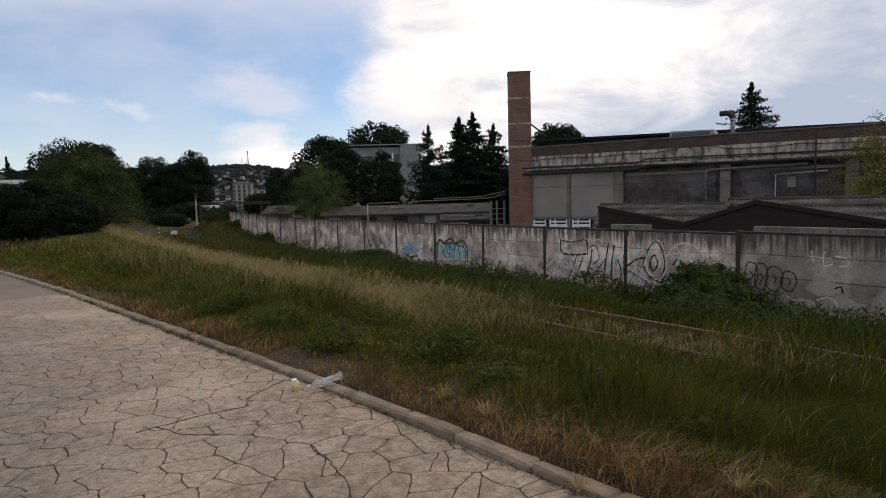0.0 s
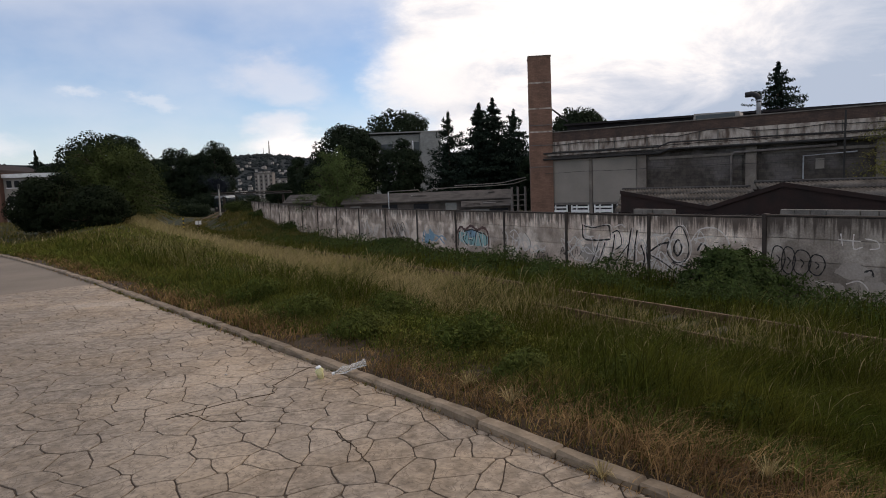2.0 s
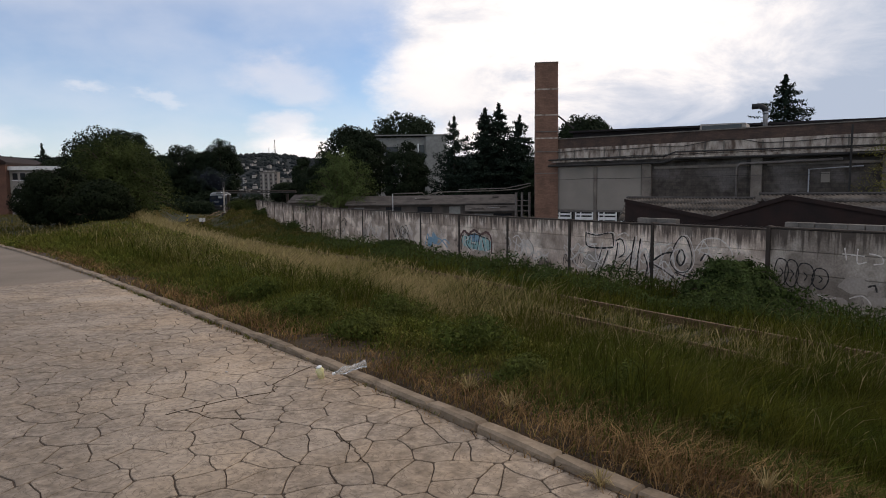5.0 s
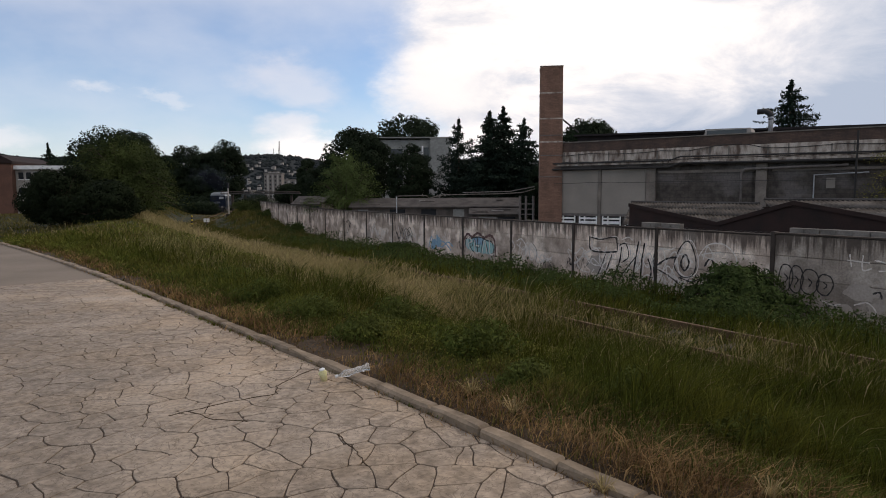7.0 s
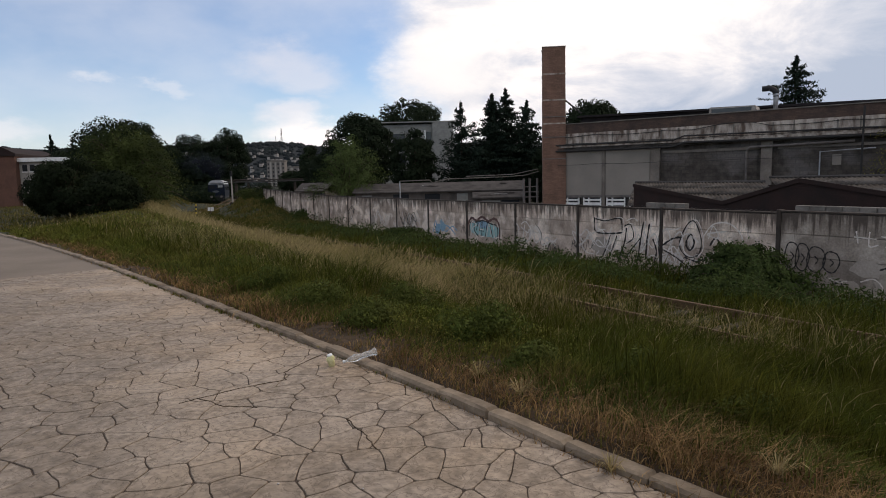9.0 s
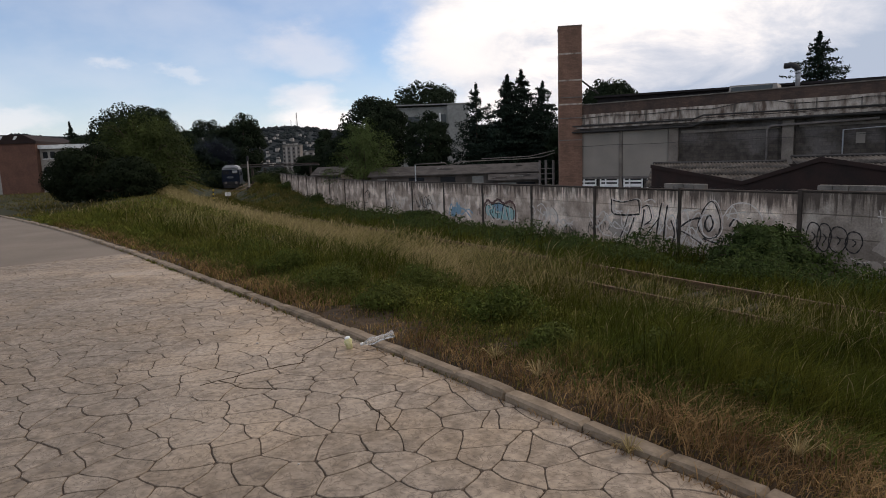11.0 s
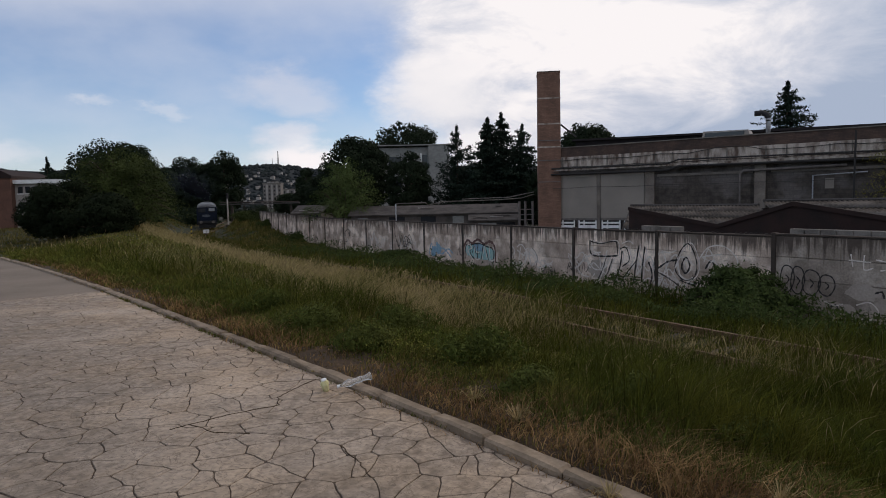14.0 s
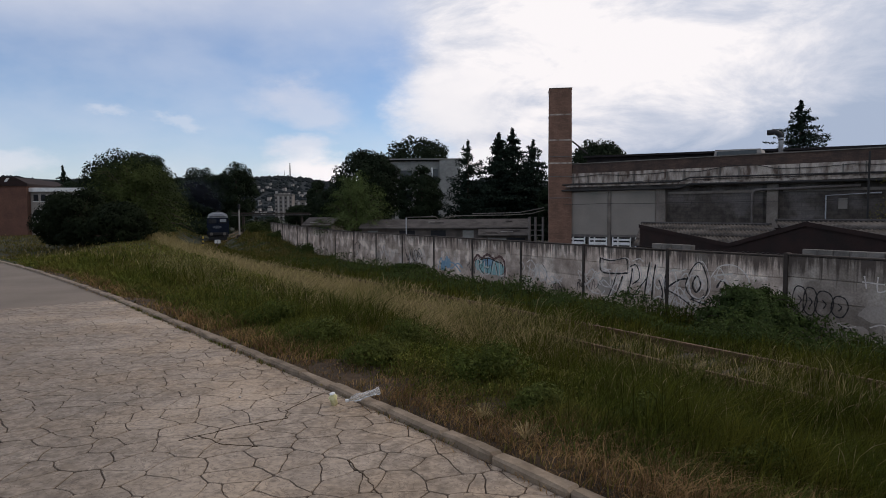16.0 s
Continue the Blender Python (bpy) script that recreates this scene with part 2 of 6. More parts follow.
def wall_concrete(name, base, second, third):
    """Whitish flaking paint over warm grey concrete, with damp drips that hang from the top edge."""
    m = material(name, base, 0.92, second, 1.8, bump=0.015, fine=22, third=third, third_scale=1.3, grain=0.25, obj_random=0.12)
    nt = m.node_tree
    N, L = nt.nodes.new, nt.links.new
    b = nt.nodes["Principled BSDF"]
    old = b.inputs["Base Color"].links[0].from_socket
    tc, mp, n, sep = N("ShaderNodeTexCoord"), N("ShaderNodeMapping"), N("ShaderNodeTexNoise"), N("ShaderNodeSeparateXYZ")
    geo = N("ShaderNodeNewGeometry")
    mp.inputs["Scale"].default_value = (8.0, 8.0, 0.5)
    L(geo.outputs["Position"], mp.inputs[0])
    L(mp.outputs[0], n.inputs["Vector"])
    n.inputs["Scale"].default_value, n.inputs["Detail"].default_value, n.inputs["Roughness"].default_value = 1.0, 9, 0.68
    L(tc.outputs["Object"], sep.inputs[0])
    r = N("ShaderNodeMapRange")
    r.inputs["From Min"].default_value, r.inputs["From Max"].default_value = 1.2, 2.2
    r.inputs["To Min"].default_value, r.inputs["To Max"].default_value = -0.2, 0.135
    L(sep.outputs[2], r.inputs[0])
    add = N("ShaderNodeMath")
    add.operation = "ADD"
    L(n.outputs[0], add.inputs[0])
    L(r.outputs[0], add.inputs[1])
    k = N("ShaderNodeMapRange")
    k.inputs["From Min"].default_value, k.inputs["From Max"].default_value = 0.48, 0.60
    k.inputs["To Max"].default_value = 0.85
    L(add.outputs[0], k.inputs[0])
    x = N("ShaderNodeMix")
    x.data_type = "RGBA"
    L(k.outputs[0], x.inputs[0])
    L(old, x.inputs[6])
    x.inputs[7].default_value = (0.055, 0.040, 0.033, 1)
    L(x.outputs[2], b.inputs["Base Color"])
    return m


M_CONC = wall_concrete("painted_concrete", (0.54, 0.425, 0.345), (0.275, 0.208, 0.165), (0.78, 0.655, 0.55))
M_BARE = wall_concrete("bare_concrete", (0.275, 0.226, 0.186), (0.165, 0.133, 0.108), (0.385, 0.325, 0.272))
M_POST = material("post_concrete", (0.058, 0.044, 0.036), 0.9, (0.034, 0.027, 0.022), 2.5, bump=0.01, fine=35, obj_random=0.15)
M_COPE = material("coping_concrete", (0.19, 0.17, 0.15), 0.95, (0.10, 0.09, 0.08), 2.2, bump=0.01, fine=30)
M_BRICK = material("brown_brick", (0.090, 0.059, 0.047), 0.9, (0.05, 0.037, 0.032), 1.4, bump=0.01, fine=14)
M_CHIM = material("chimney_brick", (0.20, 0.115, 0.083), 0.9, (0.145, 0.085, 0.062), 1.2, bump=0.01, fine=12)
M_MASON = material("grey_masonry", (0.082, 0.070, 0.061), 0.95, (0.045, 0.038, 0.033), 2.6, bump=0.015, fine=10, third=(0.12, 0.107, 0.10), third_scale=0.6)


def coursed(m, length, height, depth=0.82):
    """Courses of bricks or blocks with recessed, darker mortar on a far wall."""
    nt = m.node_tree
    N, L = nt.nodes.new, nt.links.new
    b = nt.nodes["Principled BSDF"]
    old = b.inputs["Base Color"].links[0].from_socket
    tc, sep, comb, br, x = N("ShaderNodeTexCoord"), N("ShaderNodeSeparateXYZ"), N("ShaderNodeCombineXYZ"), N("ShaderNodeTexBrick"), N("ShaderNodeMix")
    L(tc.outputs["Object"], sep.inputs[0])
    L(sep.outputs[0], comb.inputs[0])
    L(sep.outputs[2], comb.inputs[1])
    L(comb.outputs[0], br.inputs["Vector"])
    br.inputs["Scale"].default_value = 1.0
    br.inputs["Brick Width"].default_value, br.inputs["Row Height"].default_value = length, height
    br.inputs["Mortar Size"].default_value, br.inputs["Mortar Smooth"].default_value = height * 0.09, 0.3
    br.inputs["Color1"].default_value, br.inputs["Color2"].default_value = (0.86, 0.86, 0.86, 1), (1.14, 1.12, 1.1, 1)
    br.inputs["Mortar"].default_value = (depth, depth, depth, 1)
    x.data_type, x.blend_type = "RGBA", "MULTIPLY"
    x.inputs[0].default_value = 1
    L(old, x.inputs[6])
    L(br.outputs[0], x.inputs[7])
    L(x.outputs[2], b.inputs["Base Color"])
    return m


coursed(M_BRICK, 0.26, 0.085)
coursed(M_CHIM, 0.26, 0.085)
coursed(M_MASON, 0.42, 0.21)
M_CORN = material("peeling_plaster", (0.47, 0.41, 0.355), 0.9, (0.10, 0.070, 0.055), 2.3, bump=0.01, fine=16, stretch=(1.6, 1.6, 0.5))
M_BOARD = material("grey_boarding", (0.262, 0.230, 0.200), 0.8, (0.215, 0.19, 0.165), 0.6, fine=14, grain=0.06)
M_CEMENT = material("cement_render", (0.20, 0.172, 0.148), 0.9, (0.125, 0.106, 0.092), 1.2, fine=14, bump=0.01)
M_WHITE = material("white_paint", (0.75, 0.75, 0.74), 0.6, (0.6, 0.6, 0.58), 2, fine=20)
M_ROOFD = material("dark_roofing", (0.022, 0.020, 0.021), 0.9, (0.034, 0.030, 0.030), 1.5, fine=20, spec=0.1)
M_METAL = material("galvanised_metal", (0.42, 0.43, 0.45), 0.45, (0.3, 0.3, 0.31), 3, fine=30, metal=0.7)
M_PIPE = material("dull_pipe", (0.16, 0.14, 0.13), 0.7, (0.10, 0.09, 0.085), 4, fine=30)
M_CABLE = material("black_cable", (0.03, 0.028, 0.027), 0.7, fine=40)
M_ETER = material("fibre_cement_roof", (0.085, 0.075, 0.067), 0.95, (0.036, 0.032, 0.029), 2.4, bump=0.01, fine=20, third=(0.11, 0.099, 0.089), third_scale=0.9, spec=0.05)
M_OLDROOF = material("old_felt_roof", (0.085, 0.077, 0.072), 0.95, (0.05, 0.045, 0.043), 1.5, fine=15, spec=0.05)
M_SHED = material("dark_red_boards", (0.026, 0.014, 0.012), 0.9, (0.017, 0.011, 0.010), 2, fine=25)
M_OLDSHED = material("weathered_shed", (0.12, 0.103, 0.092), 0.9, (0.06, 0.052, 0.047), 1.5, fine=16)
M_GLASSD = material("dark_glass", (0.02, 0.022, 0.026), 0.15, fine=20, spec=0.5)
M_FARGLASS = material("far_window", (0.018, 0.019, 0.022), 0.5, fine=20, spec=0.15)
M_RAIL = material("rusty_rail", (0.13, 0.078, 0.042), 0.85, (0.085, 0.05, 0.03), 6, fine=40)
M_SLEEP = material("old_sleeper", (0.09, 0.07, 0.055), 0.95, (0.06, 0.05, 0.04), 5, fine=30)
M_BLUE = material("loco_blue", (0.011, 0.016, 0.030), 0.6, (0.008, 0.012, 0.022), 2, fine=10, spec=0.08)
M_LOCOTOP = material("loco_grey_roof", (0.30, 0.31, 0.325), 0.6, (0.25, 0.26, 0.275), 2, fine=10)
M_EMBLEM = material("faded_emblem", (0.10, 0.11, 0.13), 0.6, (0.05, 0.055, 0.07), 6, fine=20)
M_BLACK = material("black_steel", (0.02, 0.02, 0.022), 0.7, fine=20)
M_YELLOW = material("yellow_paint", (0.55, 0.40, 0.05), 0.6, fine=20)
# red brick darkened in its colour for the shadow on the gable
M_SCHOOL = material("red_brick_gable", (0.135, 0.068, 0.048), 0.9, (0.10, 0.052, 0.038), 1, fine=6)
M_PALE = material("pale_facade", (0.36, 0.33, 0.30), 0.9, (0.29, 0.27, 0.25), 0.3, fine=4)
M_PALE2 = material("grey_facade", (0.25, 0.25, 0.235), 0.9, (0.2, 0.2, 0.19), 0.4, fine=4)
# bluish distance haze is mixed into the woods' own colour
M_HILL = material("wooded_hill", (0.007, 0.011, 0.013), 1.0, (0.010, 0.015, 0.017), 0.03, fine=0.25, third=(0.013, 0.019, 0.019), third_scale=0.012)
M_BLOCKR = material("block_render", (0.20, 0.175, 0.16), 0.9, (0.15, 0.135, 0.125), 0.1, fine=2)
M_PAINTK = material("black_spray", (0.022, 0.019, 0.018), 0.8, (0.042, 0.036, 0.033), 6, fine=20)
M_PAINTW = material("white_spray", (0.70, 0.63, 0.565), 0.7, (0.52, 0.46, 0.41), 5, fine=20)
M_PAINTB = material("blue_spray", (0.17, 0.30, 0.42), 0.7, (0.25, 0.38, 0.46), 5, fine=20)
M_PAINTT = material("teal_spray", (0.22, 0.42, 0.42), 0.7, (0.33, 0.48, 0.45), 5, fine=20)
M_PAINTR = material("rust_spray", (0.13, 0.065, 0.055), 0.7, (0.075, 0.04, 0.036), 5, fine=20)
M_PAINTG = material("grey_overpaint", (0.38, 0.322, 0.272), 0.85, (0.30, 0.25, 0.212), 1.5, fine=20)
M_CUP = material("pale_yellow_plastic", (0.62, 0.60, 0.35), 0.45, (0.5, 0.45, 0.2), 30, fine=80)


def bottle_plastic():
    m = bpy.data.materials.new("clear_dusty_plastic")
    m.use_nodes = True
    b = m.node_tree.nodes["Principled BSDF"]
    b.inputs["Base Color"].default_value = (0.80, 0.77, 0.72, 1)
    b.inputs["Roughness"].default_value = 0.22
    b.inputs["Transmission Weight"].default_value = 0.72
    b.inputs["IOR"].default_value = 1.3
    return m


M_BOTTLE = bottle_plastic()


def smoke_material():
    m = bpy.data.materials.new("thin_smoke")
    m.use_nodes = True
    b = m.node_tree.nodes["Principled BSDF"]
    b.inputs["Base Color"].default_value = (0.28, 0.33, 0.42, 1)
    b.inputs["Roughness"].default_value = 1
    b.inputs["Alpha"].default_value = 0.009
    return m


M_SMOKE = smoke_material()

# ---- mesh helpers ----


def add_box(bm, x0, x1, y0, y1, z0, z1, bevel=0.0):
    vs = [bm.verts.new((x, y, z)) for z in (z0, z1) for y in (y0, y1) for x in (x0, x1)]
    fs = [bm.faces.new([vs[i] for i in q]) for q in ((0, 2, 3, 1), (4, 5, 7, 6), (0, 1, 5, 4), (2, 6, 7, 3), (0, 4, 6, 2), (1, 3, 7, 5))]
    if bevel:
        es = list({e for f in fs for e in f.edges})
        bmesh.ops.bevel(bm, geom=es, offset=bevel, segments=1, affect="EDGES")
    return bm


def box(x0, x1, y0, y1, z0, z1, bevel=0.0):
    return add_box(bmesh.new(), x0, x1, y0, y1, z0, z1, bevel)


def add_tube(bm, pts, radius, sides=8, r_end=None):
    """A round bar along points, with caps; the radius may change to r_end."""
    pts = [Vector(p) for p in pts]
    rings = []
    for i, p in enumerate(pts):
        d = (pts[min(i + 1, len(pts) - 1)] - pts[max(i - 1, 0)]).normalized()
        q = d.to_track_quat("Z", "Y")
        r = radius if r_end is None else radius + (r_end - radius) * i / max(1, len(pts) - 1)
        rings.append([bm.verts.new(p + q @ Vector((r * math.cos(6.28319 * k / sides), r * math.sin(6.28319 * k / sides), 0))) for k in range(sides)])
    for a, b in zip(rings, rings[1:]):
        for k in range(sides):
            bm.faces.new((a[k], a[(k + 1) % sides], b[(k + 1) % sides], b[k]))
    bm.faces.new(rings[0][::-1])
    bm.faces.new(rings[-1])
    return bm


def tube(pts, radius, sides=8, r_end=None):
    return add_tube(bmesh.new(), pts, radius, sides, r_end)


def prism(outline, y0, y1):
    """An outline in x and z, pushed from y0 to y1."""
    bm = bmesh.new()
    a = [bm.verts.new((x, y0, z)) for x, z in outline]
    b = [bm.verts.new((x, y1, z)) for x, z in outline]
    bm.faces.new(a)
    bm.faces.new(b[::-1])
    k = len(a)
    for i in range(k):
        bm.faces.new((a[i], b[i], b[(i + 1) % k], a[(i + 1) % k]))
    bmesh.ops.recalc_face_normals(bm, faces=bm.faces[:])
    return bm


def to_mesh(name, bm, mat, smooth=False):
    me = bpy.data.meshes.new(name)
    bm.to_mesh(me)
    bm.free()
    me.materials.append(mat)
    if smooth:
        me.polygons.foreach_set("use_smooth", [True] * len(me.polygons))
    return me


def part(name, bm, mat, parent, label="", smooth=False):
    ob = new(name, to_mesh(name, bm, mat, smooth))
    ob.parent = parent
    return tagged(ob, label)


def empty(name, m, label, category, group="", kind=""):
    ob = new(name)
    ob.matrix_world = m
    return tagged(ob, label, category, group, kind)


def solid(name, bm, mat, label, category, m=None, group="", kind="", smooth=False):
    ob = new(name, to_mesh(name, bm, mat, smooth))
    if m is not None:
        ob.matrix_world = m
    return tagged(ob, label, category, group, kind)


def array_mesh(name, verts, faces, mat, smooth=False):
    """A mesh from arrays: faces all of one size."""
    verts, faces = np.asarray(verts, np.float32), np.asarray(faces, np.int32)
    me = bpy.data.meshes.new(name)
    k = faces.shape[1]
    me.vertices.add(len(verts))
    me.vertices.foreach_set("co", verts.ravel())
    me.loops.add(faces.size)
    me.loops.foreach_set("vertex_index", faces.ravel())
    me.polygons.add(len(faces))
    me.polygons.foreach_set("loop_start", np.arange(len(faces), dtype=np.int32) * k)
    me.polygons.foreach_set("loop_total", np.full(len(faces), k, np.int32))
    if smooth:
        me.polygons.foreach_set("use_smooth", np.ones(len(faces), bool))
    me.update(calc_edges=True)
    me.validate()
    me.materials.append(mat)
    return me


# ---- the plan: the track runs at 33 degrees, the kerb at 43.6 degrees to the west of north ----
TRK = radians(33.0)
UX, UY = -math.sin(TRK), math.cos(TRK)      # along the track
NX, NY = UY, -UX                            # across it, towards the factory
KRB = radians(43.6)
KX, KY = -math.sin(KRB), math.cos(KRB)      # along the kerb
QX, QY = KY, -KX                            # across it, away from the road
KERB_D = 2.825
WALL_D = 16.1


def bend(s):
    """How far track and wall swing aside at s metres along."""
    s = np.asarray(s, float)
    a = np.clip(s - 42, 0, 52)
    return a * a / 400 + np.clip(s - 94, 0, None) * 0.26


def at(s, d):
    return s * UX + d * NX, s * UY + d * NY


def smooth(a, b, v):
    v = np.clip((v - a) / (b - a), 0, 1)
    return v * v * (3 - 2 * v)


def kerb_curve(a):
    """How far the kerb strays towards the road at a along it."""
    a = np.asarray(a, float)
    return -0.10 * (1 - smooth(1.2, 5.2, a)) - 0.55 * (np.clip(a - 11, 0, 20) / 14.5) ** 2


def kerb_k(x, y):
    """Distance behind the kerb's front."""
    return x * QX + y * QY - KERB_D - kerb_curve(x * KX + y * KY)


def rail_z(s):
    return np.maximum(-0.92 - 0.0135 * np.clip(s, -20, 95) + 0.17 * (1 - smooth(14, 50, s)), -2.2)


def ground_z(x, y):
    x, y = np.asarray(x, float), np.asarray(y, float)
    s, d = x * UX + y * UY, x * NX + y * NY
    k = kerb_k(x, y) + KERB_D
    e = d - 9.0 - bend(s)
    up = 0.05 + 0.1 * smooth(30, 75, s) - 2.3 * smooth(90, 125, s)
    bed = rail_z(s) - 0.22
    right = -1.72 + 1.5 * smooth(45, 85, s) - 1.8 * smooth(95, 130, s)
    up = up - 0.85 * smooth(17, 42, s) * smooth(-6.5, -12, e)
    z = up + (bed - up) * smooth(-6.2, -2.2, e)
    z = z + (right - bed) * smooth(1.8, 5.5, e)
    z = z + 0.05 * np.sin(x * 1.3 + 0.6 * y) * np.sin(y * 0.9 - 0.4 * x) * smooth(0.3, 2.0, k - KERB_D)
    road = k < KERB_D + 0.1
    return np.where(road, -0.12, z)


def build_ground():
    def steps(lo, hi, near, n):
        t = np.linspace(-1, 1, n)
        v = np.sinh(t * 6.2) / math.sinh(6.2)
        return np.where(v < 0, -v * lo, v * hi) + near * t
    gx, gy = steps(-3500, 3500, 40, 240), steps(-300, 4500, 55, 270) + 14
    X, Y = np.meshgrid(gx, gy)
    Z = np.where(kerb_k(X, Y) < 0.55, -0.16, ground_z(X, Y))
    n, m = X.shape
    i = np.arange(n * m).reshape(n, m)
    f = np.stack([i[:-1, :-1], i[:-1, 1:], i[1:, 1:], i[1:, :-1]], -1).reshape(-1, 4)
    ob = new("ground", array_mesh("ground", np.stack([X, Y, Z], -1).reshape(-1, 3), f, M_SOIL, True))
    tagged(ob, "uneven earth bank sloping from the road to the railway", "ground", kind="structure")


build_ground()


def kerb_point(a, q):
    q = q + kerb_curve(a)
    return a * KX + q * QX, a * KY + q * QY


def build_verge():
    """A strip of bare, crumbly earth behind the kerb."""
    aa, qq = np.concatenate([np.arange(-4, 16, 0.12), np.arange(16, 66, 0.8)]), np.array([0.09, 0.16, 0.25, 0.36, 0.5, 0.68, 0.9, 1.2, 1.55])
    A, Q = np.meshgrid(aa, qq)
    X, Y = kerb_point(A, Q + KERB_D)
    bumps = 0.016 * np.sin(A * 9.1 + 3 * np.sin(Q * 7)) * np.sin(Q * 13 + A * 2.3) + 0.012 * np.sin(A * 23 + Q * 17)
    Z = ground_z(X, Y) - 0.012 + bumps * smooth(0.1, 0.3, Q) - 0.05 * smooth(0.9, 1.4, Q)
    Z[0] = 0.0
    n, m = X.shape
    i = np.arange(n * m).reshape(n, m)
    f = np.stack([i[:-1, :-1], i[:-1, 1:], i[1:, 1:], i[1:, :-1]], -1).reshape(-1, 4)[:, ::-1]
    ob = new("verge", array_mesh("verge", np.stack([X, Y, Z], -1).reshape(-1, 3), f, M_EARTH, True))
    tagged(ob, "bare crumbly brown earth behind the kerb", "verge", kind="structure")


build_verge()


def build_asphalt():
    # the asphalt stretch begins past an oblique edge; a dirt bed lies under the flags
    bm = bmesh.new()
    c = [kerb_point(a, KERB_D) for a in (13.4, 15, 17, 19, 21, 23, 25, 27, 29, 31, 120)] + [kerb_point(a, -14) for a in (120, 31, 22, 13.4)]
    v = [bm.verts.new((x, y, -0.004)) for x, y in c]
    w = [bm.verts.new((x, y, -0.104)) for x, y in c]
    bm.faces.new(v)
    n = len(c)
    for i in range(n):
        bm.faces.new((v[i], w[i], w[(i + 1) % n], v[(i + 1) % n]))
    bmesh.ops.recalc_face_normals(bm, faces=bm.faces[:])
    solid("road", bm, M_ASPH, "worn grey asphalt road beyond the flagged stretch", "road", kind="structure")


build_asphalt()

# ---- boundary wall ----


def wall_frame(i, length=3.92, start=-5.78):
    """Foot and heading of the wall at its i-th post."""
    s = start + i * length
    x, y = at(s, WALL_D + float(bend(s)))
    return Vector((x, y, 0)), s


def build_wall():
    wall = empty("wall_boundary", Matrix(), "long weathered concrete panel wall with dark posts and graffiti", "wall", kind="structure")
    L = 3.92
    rng = random.Random(5)
    def panel_pair(mat):
        return [to_mesh("panel", box(0.06, L - 0.06, 0.0, 0.12, 0.0, 1.02, 0.01), mat), to_mesh("panel", box(0.06, L - 0.06, 0.004, 0.12, 1.032, 1.60, 0.01), mat),
                to_mesh("panel", box(0.06, L - 0.06, 0.008, 0.12, 1.612, 2.16, 0.01), mat)]
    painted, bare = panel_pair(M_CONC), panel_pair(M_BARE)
    coping = to_mesh("coping", box(0.0, L - 0.01, -0.012, 0.14, 2.165, 2.22, 0.012), M_POST)
    post = to_mesh("post", box(-0.062, 0.062, -0.03, 0.17, -0.5, 2.24, 0.015), M_POST)
    count = 21
    for i in range(count + 1):
        a, s = wall_frame(i)
        b, _ = wall_frame(i + 1)
        d = b - a
        base = -1.78 + 0.09 * float(smooth(16, 7, np.array(s))) + 0.32 * float(smooth(40, 76, np.array(s)))
        m = Matrix.Translation((a.x, a.y, base)) @ Matrix.Rotation(math.atan2(d.y, d.x) + math.pi, 4, "Z")
        # the local x axis runs back along the wall, so that the face looks at the track
        p = new("post", post)
        p.parent, p.matrix_world = wall, m
        if i == 0:
            continue
        for me in (*(bare if i < 5 else painted), coping):
            o = new(me.name.split(".")[0], me)
            o.parent = wall
            o.matrix_world = m @ pose(0, 0, 0, 0, 0, rng.uniform(-0.15, 0.15))
    return wall


WALL = build_wall()


def build_track():
    track = empty("railway_track", Matrix(), "overgrown single railway track with rusty rails", "railway track", kind="structure")
    ss = np.concatenate([np.arange(-16, 40, 4.0), np.arange(40, 190, 3.0)])
    for side in (-0.76, 0.76):
        pts = []
        for s in ss:
            x, y = at(s, 9.0 + side + float(bend(s)))
            pts.append((x, y, float(rail_z(s))))
        bm = bmesh.new()
        rings = []
        for i, p in enumerate(pts):
            q = pts[min(i + 1, len(pts) - 1)]
            o = pts[max(i - 1, 0)]
            d = Vector((q[0] - o[0], q[1] - o[1], 0)).normalized()
            n = Vector((d.y, -d.x, 0))
            prof = ((-0.06, -0.16), (-0.06, -0.145), (-0.012, -0.13), (-0.012, -0.045), (-0.036, -0.035), (-0.036, 0.0), (0.036, 0.0), (0.036, -0.035), (0.012, -0.045), (0.012, -0.13), (0.06, -0.145), (0.06, -0.16))
            rings.append([bm.verts.new(Vector(p) + n * a + Vector((0, 0, b))) for a, b in prof])
        for a, b in zip(rings, rings[1:]):
            for k in range(12):
                bm.faces.new((a[k], a[(k + 1) % 12], b[(k + 1) % 12], b[k]))
        bmesh.ops.recalc_face_normals(bm, faces=bm.faces[:])
        part("rail", bm, M_RAIL, track)
    me = to_mesh("sleeper", box(-1.25, 1.25, -0.12, 0.12, -0.15, 0, 0.02), M_SLEEP)
    for i in range(150):
        s = -14 + i * 0.62
        x, y = at(s, 9.0 + float(bend(s)))
        o = new("sleeper", me)
        o.parent = track
        o.matrix_world = pose(x, y, float(rail_z(s)) - 0.155, 0, 0, 33)


build_track()

# ---- factory ----


